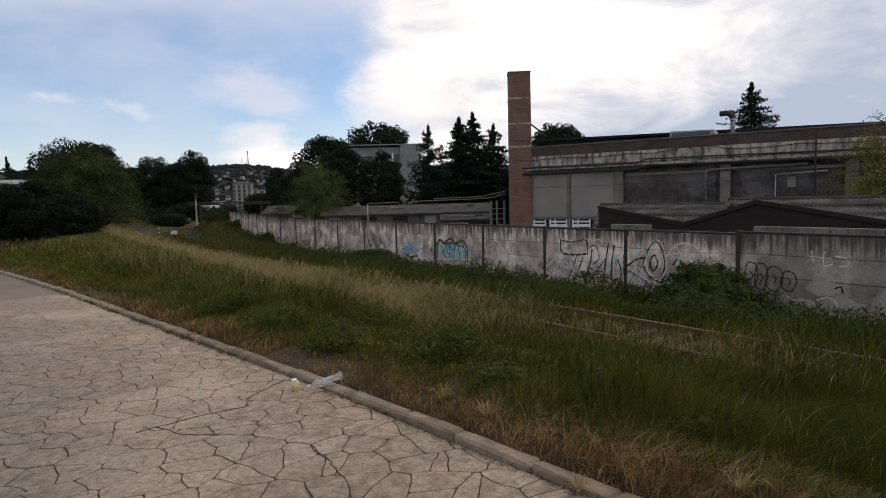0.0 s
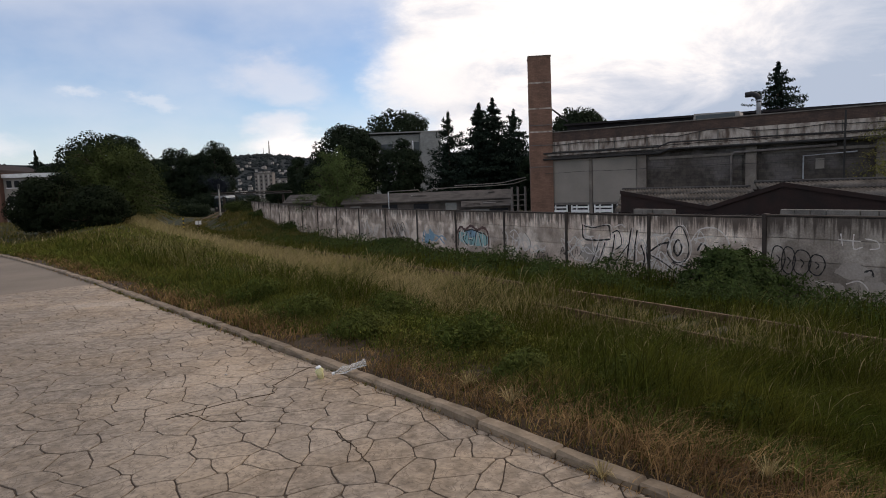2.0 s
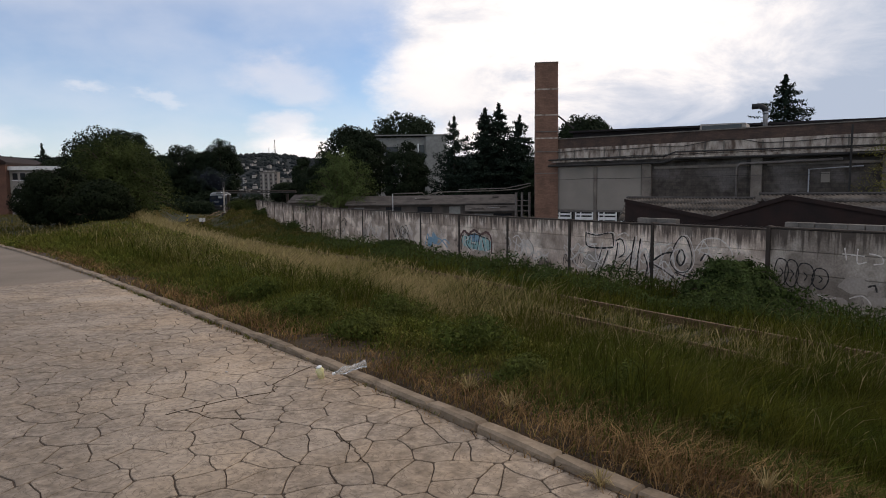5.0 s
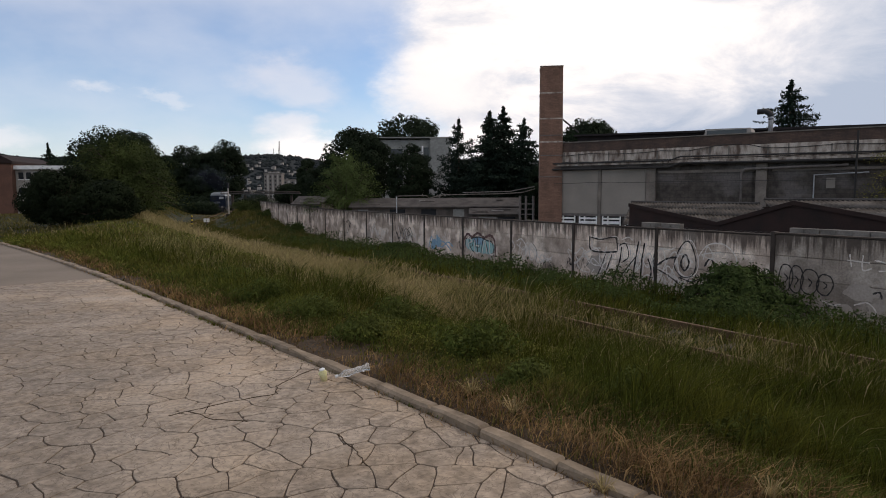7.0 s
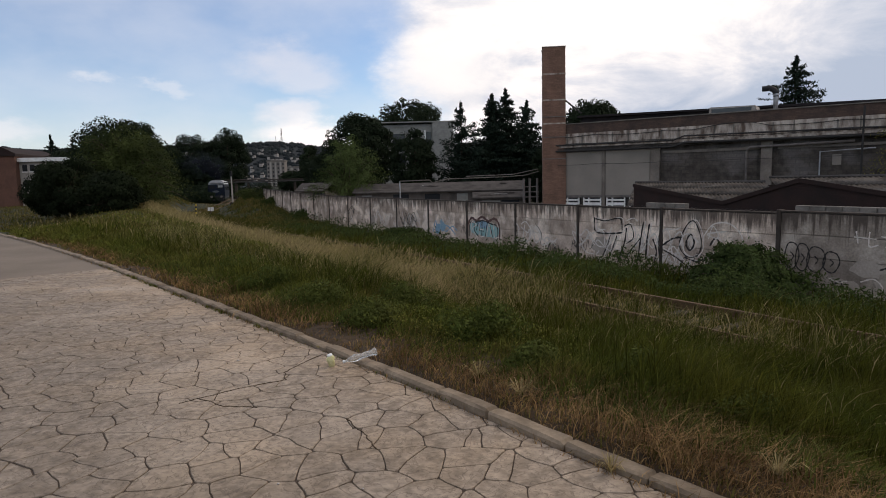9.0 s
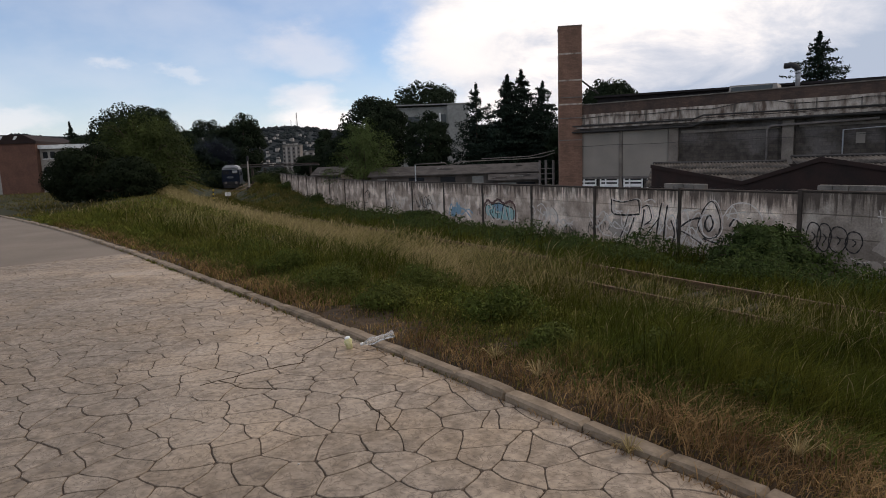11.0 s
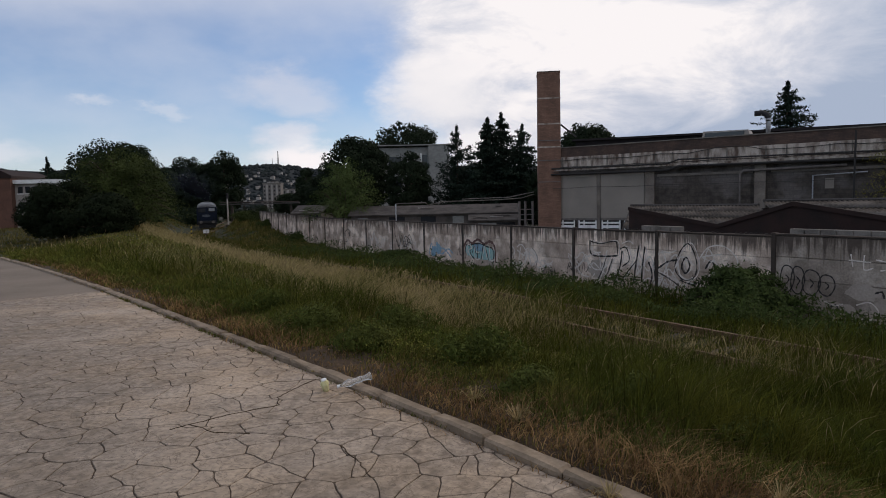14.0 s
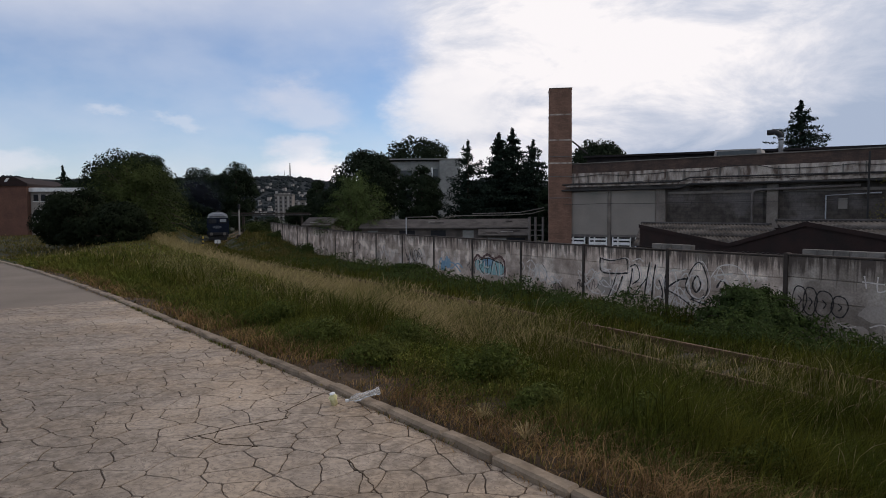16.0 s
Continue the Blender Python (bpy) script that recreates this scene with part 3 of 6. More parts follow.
def build_factory():
    f = empty("factory_hall", pose(5.0, 42.0, 0, 0, 0, -31.0), "old brick factory hall with peeling plaster band and boarded windows", "factory")
    A1 = 36.0
    part("wall", box(0.1, A1, 0.12, 18, -2.2, 3.3), M_MASON, f, "dark grey masonry wall")
    part("attic", box(-0.05, A1, 0.0, 18, 4.2, 4.8), M_BRICK, f, "reddish brown brick attic")
    bm = bmesh.new()
    rng = random.Random(2)
    x = -0.05
    while x < A1:
        add_box(bm, x, min(x + 0.5, A1), -0.06, 0.3, 4.8, 4.86)
        x += 0.51
    part("parapet_cap", bm, M_COPE, f)
    part("band", box(-0.1, A1, -0.06, 18, 3.42, 4.198), M_CORN, f, "peeling white plaster band")
    part("ledge", box(-0.3, A1, -0.32, 0.2, 3.30, 3.418), M_CORN, f)
    part("ledge", box(-0.2, A1, -0.18, 0.2, 3.14, 3.298), M_MASON, f)
    for i in range(36):
        a = 0.25 + i * 0.99
        part("rib", box(a, a + 0.07, -0.11, -0.062, 3.47 + 0.02 * rng.random(), 4.19 - rng.random() * 0.1), M_COPE if i % 3 else M_CORN, f)
    for i, a in enumerate((0.18, 6.6, 12.6, 18.6, 24.6, 30.6)):
        part("pilaster", box(a, a + 0.55, -0.1, 0.3, -2.2, 3.138), M_CEMENT, f)
    for a in (0.78, 3.78):
        part("boarded_window", box(a, a + 2.78, -0.02, 0.2, 0.22, 3.0, 0.02), M_BOARD, f, "pale grey boarded window bay")
        part("lintel", box(a - 0.05, a + 2.85, -0.07, 0.2, 0.08, 0.215), M_PIPE, f)
    part("mullion", box(3.57, 3.77, -0.06, 0.25, -2.2, 3.1), M_CEMENT, f)
    for i in range(4):
        a = 0.85 + i * 1.46 + (0.08 if i > 1 else 0)
        w = part("window", box(a, a + 1.25, -0.01, 0.16, -1.1, 0.07), M_GLASSD, f)
        part("window_frame", box(a + 0.02, a + 1.23, -0.05, -0.012, -0.13, -0.02), M_WHITE, w)
        part("window_frame", box(a + 0.02, a + 1.23, -0.05, -0.012, -0.42, -0.24), M_WHITE, w)
        for k in (0.02, 0.36, 1.15):
            part("window_frame", box(a + k, a + k + 0.08, -0.06, -0.013, -1.1, 0.07), M_WHITE, w)
    # openings of the further bays: bricked up, in grey
    for a in (7.4, 13.5, 19.4, 25.4):
        part("infill_panel", box(a, a + 5.0, 0.06, 0.2, 0.2, 2.7), M_MASON, f)
        part("lintel", box(a - 0.1, a + 5.1, -0.02, 0.2, 2.705, 2.85), M_CEMENT, f)
    # upper roof, set back
    up = prism([(-1.0, 4.9), (-1.0, 5.90), (40, 5.0), (40, 4.7)], 8.0, 20)
    part("upper_roof", up, M_ROOFD, f, "dark flat upper roof")
    part("roof_edge", prism([(-1.2, 5.91), (-1.2, 6.05), (40, 5.15), (40, 5.01)], 7.7, 20.2), M_ROOFD, f)
    for a, w in ((9.3, 2.6), (20.6, 2.4)):
        sk = part("skylight", prism([(a, 4.8), (a + 0.1, 5.42), (a + w, 5.36), (a + w + 0.15, 4.8)], 2.5, 4.2), M_PALE if a < 10 else M_METAL, f, "pale roof light")
        part("skylight_frame", box(a + 0.2, a + w - 0.2, 2.44, 2.497, 5.0, 5.3), M_GLASSD, sk)
    # bent flue
    bm = add_tube(bmesh.new(), [(13.1, 1.2, 4.5), (13.1, 1.2, 5.75), (13.02, 1.2, 5.95), (12.85, 1.2, 6.07), (12.4, 1.2, 6.12)], 0.14, 12)
    flue = part("flue", bm, M_METAL, f, "bent sheet metal flue", True)
    part("flue_cowl", tube([(13.1, 1.2, 5.62), (13.1, 1.2, 5.80), (13.0, 1.2, 5.99), (12.8, 1.2, 6.10), (12.4, 1.2, 6.10)], 0.155, 12), M_BLACK, flue, "", True)
    part("flue_base", box(12.75, 13.45, 0.85, 1.55, 4.7, 4.95, 0.02), M_COPE, f)
    # cables sag along the band
    for z, sag, seed in ((4.05, 0.10, 1), (3.55, 0.05, 2), (3.22, 0.04, 3), (2.2, 0.03, 4)):
        r = random.Random(seed)
        pts = []
        for i in range(73):
            a = i * 0.5
            pts.append((a, -0.36 if z < 3.5 else -0.14, z - sag * abs(math.sin(a * 0.7 + seed)) + 0.02 * r.random() + (0.25 if 0 < 13 - a < 4 and z > 4 else 0) * math.sin((13 - a) * 0.78)))
        part("cable", tube(pts, 0.022 if z > 3 else 0.012, 5), M_CABLE, f)
    for z0, r, mat in ((3.09, 0.06, M_CABLE), (3.47, 0.045, M_CABLE)):
        part("pipe", tube([(0.2, -0.38, z0), (8, -0.38, z0 - 0.03), (8.6, -0.38, z0 + 0.18), (18, -0.38, z0 + 0.1), (35, -0.38, z0 + 0.15)], r, 8), mat, f)
    part("downpipe", tube([(11.9, -0.2, -1.5), (11.9, -0.2, 2.65), (12.05, -0.2, 2.85), (16.9, -0.2, 2.95)], 0.07, 8), M_PIPE, f, "", True)
    part("downpipe", tube([(15.4, -0.2, -1.5), (15.4, -0.2, 2.45), (17.8, -0.2, 2.55)], 0.04, 8), M_METAL, f)
    part("pole", tube([(17.2, -0.5, -2), (17.25, -0.5, 4.65)], 0.05, 8), M_CABLE, f)
    part("blind_window", box(15.95, 16.35, -0.02, 0.15, 1.75, 2.3), M_BOARD, f)
    return f


build_factory()


def build_chimney():
    c = empty("brick_chimney", pose(5.05, 41.7, 0, 0, 0, -4.0), "square reddish brick chimney with pale bands", "chimney")
    w = 0.0
    courses = [-2.2, 4.9, 6.4, 8.05, 9.68]
    for a, b in zip(courses, courses[1:]):
        x0, x1, y0, y1 = -0.56 + w, 0.92 - w, -0.35 + w, 1.1 - w
        part("shaft", prism([(x0, a + 0.045), (x0 + 0.004, b - 0.045), (x1 - 0.004, b - 0.045), (x1, a + 0.045)], y0, y1), M_CHIM, c)
        part("band", box(x0 - 0.01, x1 + 0.01, y0 - 0.012, y1 + 0.012, b - 0.045, b + 0.045), M_CORN if b < 9 else M_CHIM, c)
        w += 0.006
    part("crown", box(-0.57, 0.93, -0.37, 1.12, 9.725, 9.78, 0.02), M_COPE, c)
    part("drain_spout", tube([(0.95, 0.0, 6.35), (1.95, -0.1, 5.5)], 0.06, 6), M_CABLE, c)
    for a in (5.3, 4.0, 2.6):
        part("clamp", box(-0.58, 0.95, -0.385, -0.36, a, a + 0.05), M_PIPE, c)


build_chimney()

# ---- sheds behind the wall ----


def corrugated(width, length, pitch=0.17, amp=0.024, mat=M_ETER, rows=1.2, seed=0):
    """A corrugated slope: x across the waves, y down the slope, laid in overlapping sheets."""
    rng = random.Random(seed)
    verts, faces = [], []
    n = int(width / pitch * 6)
    k = max(1, int(length / rows))
    for j in range(k):
        y0, y1 = j * length / k, (j + 1) * length / k + 0.08
        base = len(verts)
        for i in range(n + 1):
            x = i * width / n
            z = amp * math.sin(6.28319 * x / pitch)
            sheet = int(x / 1.05)
            lift = 0.012 * math.sin(sheet * 12.9 + j * 7.7 + seed)
            for y, dz in ((y0, 0.0), (y1, 0.018)):
                verts += [(x, y + lift, z + dz + lift), (x, y + lift, z + dz + lift - 0.012)]
        for i in range(n):
            a = base + 4 * i
            b = a + 4
            faces += [(a, b, b + 2, a + 2), (a + 1, a + 3, b + 3, b + 1), (a, a + 1, b + 1, b), (a + 2, b + 2, b + 3, a + 3)]
    return array_mesh("roof_sheet", verts, faces, mat)


def build_gabled_shed():
    # x runs back along the track line, y away from it: the gables look at the track
    ox, oy = at(0, 18.2)
    h = empty("gabled_shed", Matrix(((UX, NX, 0, ox), (UY, NY, 0, oy), (0, 0, 1, 0), (0, 0, 0, 1))), "dark red timber shed row with grey corrugated roofs", "shed")
    peaks = [(16.95, 1.15), (13.1, 0.58), (10.6, 1.30), (5.2, 0.42), (0.0, 1.3)]
    part("gable_wall", prism([(16.95, -2.2), *peaks, (0.0, -2.2)], 0, 0.15), M_SHED, h, "dark red boarded gable wall")
    part("side_wall", box(16.8, 16.95, 0.151, 4.9, -2.2, 0.30), M_SHED, h)
    for a, b in zip(peaks, peaks[1:]):
        part("barge_board", prism([(a[0], a[1] - 0.1), (a[0], a[1] + 0.03), (b[0], b[1] + 0.03), (b[0], b[1] - 0.1)], -0.06, -0.012), M_SHED, h)
    # the roofs rise away from the track, in two courses of sheets askew to the gables
    for k, (x0, x1, low, high) in enumerate(((10.7, 17.3, 0.34, 1.10), (0.0, 10.5, 0.38, 1.27))):
        me = corrugated(x1 - x0, 5.2, seed=k)
        d = Vector((-4.2, -5.0, low - high)).normalized() * (math.hypot(4.2, 5.0) / 5.2)
        o = Vector((x0 + 4.2, 5.0, high))
        me.transform(Matrix(((1, d.x, 0, o.x), (0, d.y, 0, o.y), (0, d.z, 1, o.z), (0, 0, 0, 1))))
        rs = new("roof_slope", me)
        rs.parent = h
        part("ridge_cap", tube([(x0 + 4.2, 5.02, high + 0.03), (x1 + 4.2, 5.02, high + 0.03)], 0.06, 6), M_OLDROOF, h)
    part("back_wall", box(4.2, 21.3, 5.06, 5.2, -2.2, 1.0), M_SHED, h)
    for i in range(19):
        x = 0.5 + i * 0.86
        part("cover_strip", box(x, x + 0.05, -0.025, -0.003, -2.1, 0.35), M_SHED, h)
    return h


build_gabled_shed()


def build_block_rows():
    """Loose concrete blocks laid in a row behind the wall, a little higher than it."""
    rng = random.Random(19)
    me = to_mesh("block", box(0.0, 0.385, 0.0, 0.19, 0.0, 0.185, 0.012), M_COPE)
    for s0, s1, top in ((13.2, 15.1, 0.59), (4.5, 9.75, 0.63)):
        x, y = at(s0, WALL_D + 0.36)
        row = empty("block_row", Matrix(((UX, NX, 0, x), (UY, NY, 0, y), (0, 0, 1, 0), (0, 0, 0, 1))), "low row of grey concrete blocks behind the wall", "block wall")
        # x runs away along the wall, y towards the factory
        for level in range(13):
            for i in range(int((s1 - s0) / 0.4)):
                b = new("block", me)
                b.parent = row
                b.matrix_local = pose(i * 0.4 + rng.uniform(-0.006, 0.006), rng.uniform(-0.006, 0.006), top - 0.19 * (level + 1), 0, 0, rng.uniform(-0.6, 0.6))


build_block_rows()


def build_long_shed(name, x0, x1, y, z0, z_eave, z_ridge, turn, label, seed, depth=4.0):
    c = empty(name, pose((x0 + x1) / 2, y, 0, 0, 0, turn), label, "shed")
    w = (x1 - x0) / 2
    part("wall", box(-w, w, 0, depth, z0, z_eave), M_OLDSHED, c)
    part("roof", prism([(-0.3, z_eave - 0.02), (-0.3, z_eave + 0.06), (depth / 2, z_ridge + 0.06), (depth + 0.3, z_eave + 0.06), (depth + 0.3, z_eave - 0.02), (depth / 2, z_ridge - 0.02)], -w - 0.2, w + 0.2), M_OLDROOF, c, "patched dark grey roof").matrix_local = pose(0, 0, 0, 0, 0, 90) @ Matrix.Diagonal((1, -1, 1, 1)) @ Matrix.Identity(4)
    rng = random.Random(seed)
    n = max(2, int(w / 1.1))
    for i in range(n):
        a = -w + 0.5 + i * (2 * w - 0.6) / n
        k = part("window", box(a, a + rng.uniform(0.7, 1.3), -0.03, 0.05, z_eave - 0.9, z_eave - 0.15), M_FARGLASS if i % 3 else M_PALE2, c)
    for i in range(5):
        a = rng.uniform(-w, w - 1)
        t = rng.uniform(0.2, 0.75)
        zz = z_eave + (z_ridge - z_eave) * t + 0.09
        part("patch", box(a, a + rng.uniform(0.5, 1.2), depth / 2 * t - 0.25, depth / 2 * t + 0.2, zz - 0.04, zz + 0.02), M_PALE if i == 2 else M_OLDSHED, c)
    return c


build_long_shed("long_shed", -9.3, 3.6, 48.0, -2.0, 0.5, 1.15, 0, "long low weathered shed with patched roof", 1)
build_long_shed("lean_to", 0.0, 3.3, 44.5, -2.0, 0.05, 0.42, 0, "small weathered lean-to beside the long shed", 2, 2.0)
build_long_shed("wooden_hut", -18.3, -15.2, 63.0, -1.5, 0.5, 1.3, -12, "small weathered hut behind the wall", 3, 3.0)


def build_pipe_run():
    p = empty("pipe_run", pose(0, 42.6, 0), "raised pipes on thin posts behind the wall", "pipe")
    part("pipe", tube([(-5.15, 0, 1.40), (-3.1, 0, 1.44), (-2.9, 0, 1.25), (-1.9, 0, 1.48), (1.8, 0, 1.52), (3.4, 0, 1.6), (4.3, 0, 1.85)], 0.032, 8), M_COPE, p, "", True)
    part("pipe", tube([(-0.6, 0.3, 1.62), (2.6, 0.3, 1.68), (4.3, 0.3, 2.0)], 0.03, 8), M_PIPE, p)
    for x in (-5.15, 3.3, 3.7, 4.2):
        part("post", tube([(x, 0, -2), (x, 0, 1.38)], 0.04 if x < 0 else 0.08, 8), M_METAL if x < 0 else M_PIPE, p)
    for k in range(3):
        part("rail", box(3.2, 4.3, -0.03, 0.03, 0.1 + k * 0.35, 0.16 + k * 0.35), M_PIPE, p)


build_pipe_run()

# ---- trees ----


def leaf_arrays(centres, normals, size, rng, broad=0.62):
    """A bent leaf blade (two triangles) at each centre."""
    n = len(centres)
    t = rng.normal(size=(n, 3))
    t -= normals * (t * normals).sum(1, keepdims=True)
    t /= np.linalg.norm(t, axis=1, keepdims=True) + 1e-9
    b = np.cross(normals, t)
    s = size * rng.uniform(0.55, 1.35, (n, 1))
    v = np.stack([centres - t * s, centres + b * s * broad, centres + t * s + normals * s * 0.2, centres - b * s * broad], 1)
    i = np.arange(n)[:, None] * 4
    f = np.concatenate([i + [0, 1, 2], i + [0, 2, 3]], 1).reshape(-1, 3)
    return v.reshape(-1, 3), f


def blob_points(rng, blobs, count):
    """Leaf places in the shells of uneven clumps, and outward directions."""
    blobs = np.asarray(blobs, float)
    area = blobs[:, 3] * blobs[:, 5]
    area[-1] *= 0.45
    pick = rng.choice(len(blobs), count, p=area / area.sum())
    d = rng.normal(size=(count, 3))
    d /= np.linalg.norm(d, axis=1, keepdims=True)
    r = rng.uniform(0.72, 1.03, (count, 1)) ** 0.6
    wob = 1 + 0.16 * np.sin(d[:, :1] * 7 + pick[:, None]) * np.sin(d[:, 2:] * 6 + 2 * pick[:, None])
    c = blobs[pick, :3] + d * r * wob * blobs[pick][:, 3:6]
    nrm = d + rng.normal(size=(count, 3)) * 0.30 + np.array([0, 0, 0.15])
    nrm /= np.linalg.norm(nrm, axis=1, keepdims=True)
    return c, nrm


def tree(name, x, y, z, height, width, mat, label, seed, count=9000, leaf=0.22, bare=0.22, clumps=26, depth=None, cat="tree"):
    rng = np.random.default_rng(seed)
    t = empty(name, pose(x, y, z), label, cat)
    depth = depth or width
    blobs = []
    ch = height * (1 - bare)
    zc = height * bare + ch * 0.5
    # heads of foliage of three sizes sit on the crown's hull, the small ones outermost
    for i in range(clumps * 2):
        q = rng.normal(size=3)
        q /= np.linalg.norm(q)
        q[2] = max(q[2], -0.75)
        r = width * (rng.uniform(0.12, 0.20) if i % 3 == 0 else rng.uniform(0.07, 0.13))
        k = rng.uniform(0.72, 0.85) if i % 3 else rng.uniform(0.60, 0.76)
        blobs.append((q[0] * k * (width * 0.5 - r * 0.4), q[1] * k * (depth * 0.5 - r * 0.4), zc + q[2] * (k + 0.12) * (ch * 0.5 - r * 0.7), r, r, r * rng.uniform(0.6, 0.9)))
    blobs.append((0, 0, zc, width * 0.38, depth * 0.38, ch * 0.40))
    count, leaf = int(count * 1.6), leaf * 0.60
    c, nrm = blob_points(rng, blobs, count)
    v, f = leaf_arrays(c, nrm, leaf, rng, 0.75)
    v[:, 2] = np.maximum(v[:, 2], 0.15)
    cr = new("crown", array_mesh("crown", v, f, mat))
    cr.parent = t
    bm = tube([(0, 0, -0.4), (0.02 * width, 0, height * 0.3), (-0.02 * width, 0.03 * width, height * 0.75)], width * 0.05 + 0.05, 8, 0.04)
    for i in range(7):
        b = blobs[i]
        add_tube(bm, [(0, 0, height * (0.18 + 0.06 * i)), (b[0] * 0.5, b[1] * 0.5, b[2] * 0.8), b[:3]], width * 0.02 + 0.02, 5, 0.015)
    part("trunk", bm, M_BARK, t)
    return t


def shoot_tree(name, x, y, z, height, width, mat, label, seed, shoots=90, per=170, leaf=0.06, droop=0.5, cat="tree"):
    """A crown of long leafy shoots that rise from low limbs, spread and nod over at their ends."""
    rng = np.random.default_rng(seed)
    t = empty(name, pose(x, y, z), label, cat)
    C, Nn = [], []
    bm = bmesh.new()
    for i in range(shoots):
        a, k = rng.uniform(0, 6.283), math.sqrt(rng.random())
        top = height * (1.0 - 0.62 * k ** 3.2) * rng.uniform(0.72, 1.03)
        out = width * 0.5 * k * rng.uniform(0.85, 1.08)
        ux, uy = math.cos(a), math.sin(a)
        start = height * rng.uniform(0.02, 0.3)

        def along(f):
            reach = out * (0.25 * f + 0.75 * f ** 1.5)
            rise = start + (top - start) * (1.5 * f - 0.5 * f ** 3) - droop * height * 0.35 * k * np.maximum(f - 0.55, 0) ** 1.5 * 2
            return np.stack([ux * reach, uy * reach, rise], -1)
        f = rng.uniform(0.22, 1.0, per) ** 0.8
        spread = (0.05 + 0.10 * np.sin(np.pi * f)) * width * 0.5
        c = along(f) + rng.normal(size=(per, 3)) * spread[:, None] * np.array([0.55, 0.55, 0.5])
        nn = np.stack([np.full(per, ux * 0.6), np.full(per, uy * 0.6), np.full(per, 0.6)], 1) + rng.normal(size=(per, 3)) * 0.4
        C.append(c)
        Nn.append(nn / np.linalg.norm(nn, axis=1, keepdims=True))
        if i % 4 == 0:
            add_tube(bm, [(0, 0, -0.2), *[tuple(p) for p in along(np.array([0.15, 0.45, 0.75, 0.97]))]], 0.012 * width, 5, 0.008)
    C, Nn = np.concatenate(C), np.concatenate(Nn)
    C[:, 2] = np.maximum(C[:, 2], 0.12)
    v, f = leaf_arrays(C, Nn, leaf, rng, 0.4)
    cr = new("crown", array_mesh("crown", v, f, mat))
    cr.parent = t
    part("trunk", bm, M_BARK, t)
    return t


def fir(name, x, y, z, height, width, label, seed, tiers=22, gap=0.0):
    """A fir: tiers of drooping branches, each a spray of needle twigs, on a straight trunk."""
    rng = np.random.default_rng(seed)
    t = empty(name, pose(x, y, z), label, "tree")
    C, Nn = [], []
    for i in range(tiers):
        v = i / (tiers - 1)
        zz = height * (0.06 + 0.92 * v)
        r = width * 0.5 * (1 - v) ** 0.75 * rng.uniform(0.7, 1.15) + 0.1
        for j in range(int(9 + 12 * (1 - v))):
            a = rng.uniform(0, 6.283)
            ln = r * rng.uniform(0.55, 1.15)
            m = int(22 + 80 * ln / (width * 0.5))
            u = rng.uniform(0.05, 1, m)
            side = rng.normal(size=m) * 0.17 * ln * (1.2 - u)
            px, py = math.cos(a), math.sin(a)
            drop = -0.34 * ln * u + (0.22 + 0.2 * gap) * ln * u * u + rng.uniform(-0.5, 0.5) * height / tiers
            C.append(np.stack([px * ln * u - py * side, py * ln * u + px * side, zz + drop + rng.normal(size=m) * 0.16 * height / tiers], 1))
            nn = rng.normal(size=(m, 3)) * 0.7 + np.array([0, 0, 0.8])
            Nn.append(nn / np.linalg.norm(nn, axis=1, keepdims=True))
    C, Nn = np.concatenate(C), np.concatenate(Nn)
    v, f = leaf_arrays(C, Nn, (0.015 if gap == 0.3 else 0.019) * height, rng, 0.3)
    cr = new("crown", array_mesh("crown", v, f, M_FIR))
    cr.parent = t
    part("trunk", tube([(0, 0, -0.4), (0, 0, height * 0.99)], 0.022 * height, 8, 0.02), M_BARK, t)
    return t


def bush(name, x, y, z, w, d, h, mat, label, seed, count=4000, leaf=0.09, cat="bush"):
    rng = np.random.default_rng(seed)
    t = empty(name, pose(x, y, z), label, cat)
    blobs = []
    for i in range(16):
        a, k = rng.uniform(0, 6.283), rng.uniform(0.1, 0.8)
        r = rng.uniform(0.16, 0.30)
        hh = h * rng.uniform(0.2, 0.78) * (1.1 - 0.5 * k)
        blobs.append((math.cos(a) * k * w * 0.5, math.sin(a) * k * d * 0.5, hh, w * r, d * r, h * 0.26))
    c, nrm = blob_points(rng, blobs, count)
    v, f = leaf_arrays(c, nrm, leaf, rng, 0.36)
    v[:, 2] = np.maximum(v[:, 2], 0.02)
    cr = new("foliage", array_mesh("foliage", v, f, mat))
    cr.parent = t
    if h < 0.5:
        return t
    bm = bmesh.new()
    for b in blobs[:9]:
        add_tube(bm, [(b[0] * 0.1, b[1] * 0.1, -0.2), (b[0] * 0.5, b[1] * 0.5, b[2] * 0.6), b[:3]], 0.03, 5, 0.008)
    part("stems", bm, M_BARK, t)
    return t


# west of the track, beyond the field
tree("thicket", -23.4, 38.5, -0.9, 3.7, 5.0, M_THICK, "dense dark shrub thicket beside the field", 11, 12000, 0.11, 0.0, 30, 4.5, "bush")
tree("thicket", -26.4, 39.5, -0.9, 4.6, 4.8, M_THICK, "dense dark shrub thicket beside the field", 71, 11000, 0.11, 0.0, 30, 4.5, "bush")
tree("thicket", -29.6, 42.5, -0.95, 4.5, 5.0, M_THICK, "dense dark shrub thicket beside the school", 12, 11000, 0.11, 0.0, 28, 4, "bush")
shoot_tree("willow_tree", -26.0, 45.5, -0.9, 7.0, 10.0, M_LEAFW, "rounded leafy willow beside the field", 13, 240, 180, 0.09, 1.0)
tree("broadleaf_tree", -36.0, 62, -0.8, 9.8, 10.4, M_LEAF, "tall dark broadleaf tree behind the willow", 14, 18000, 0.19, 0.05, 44)
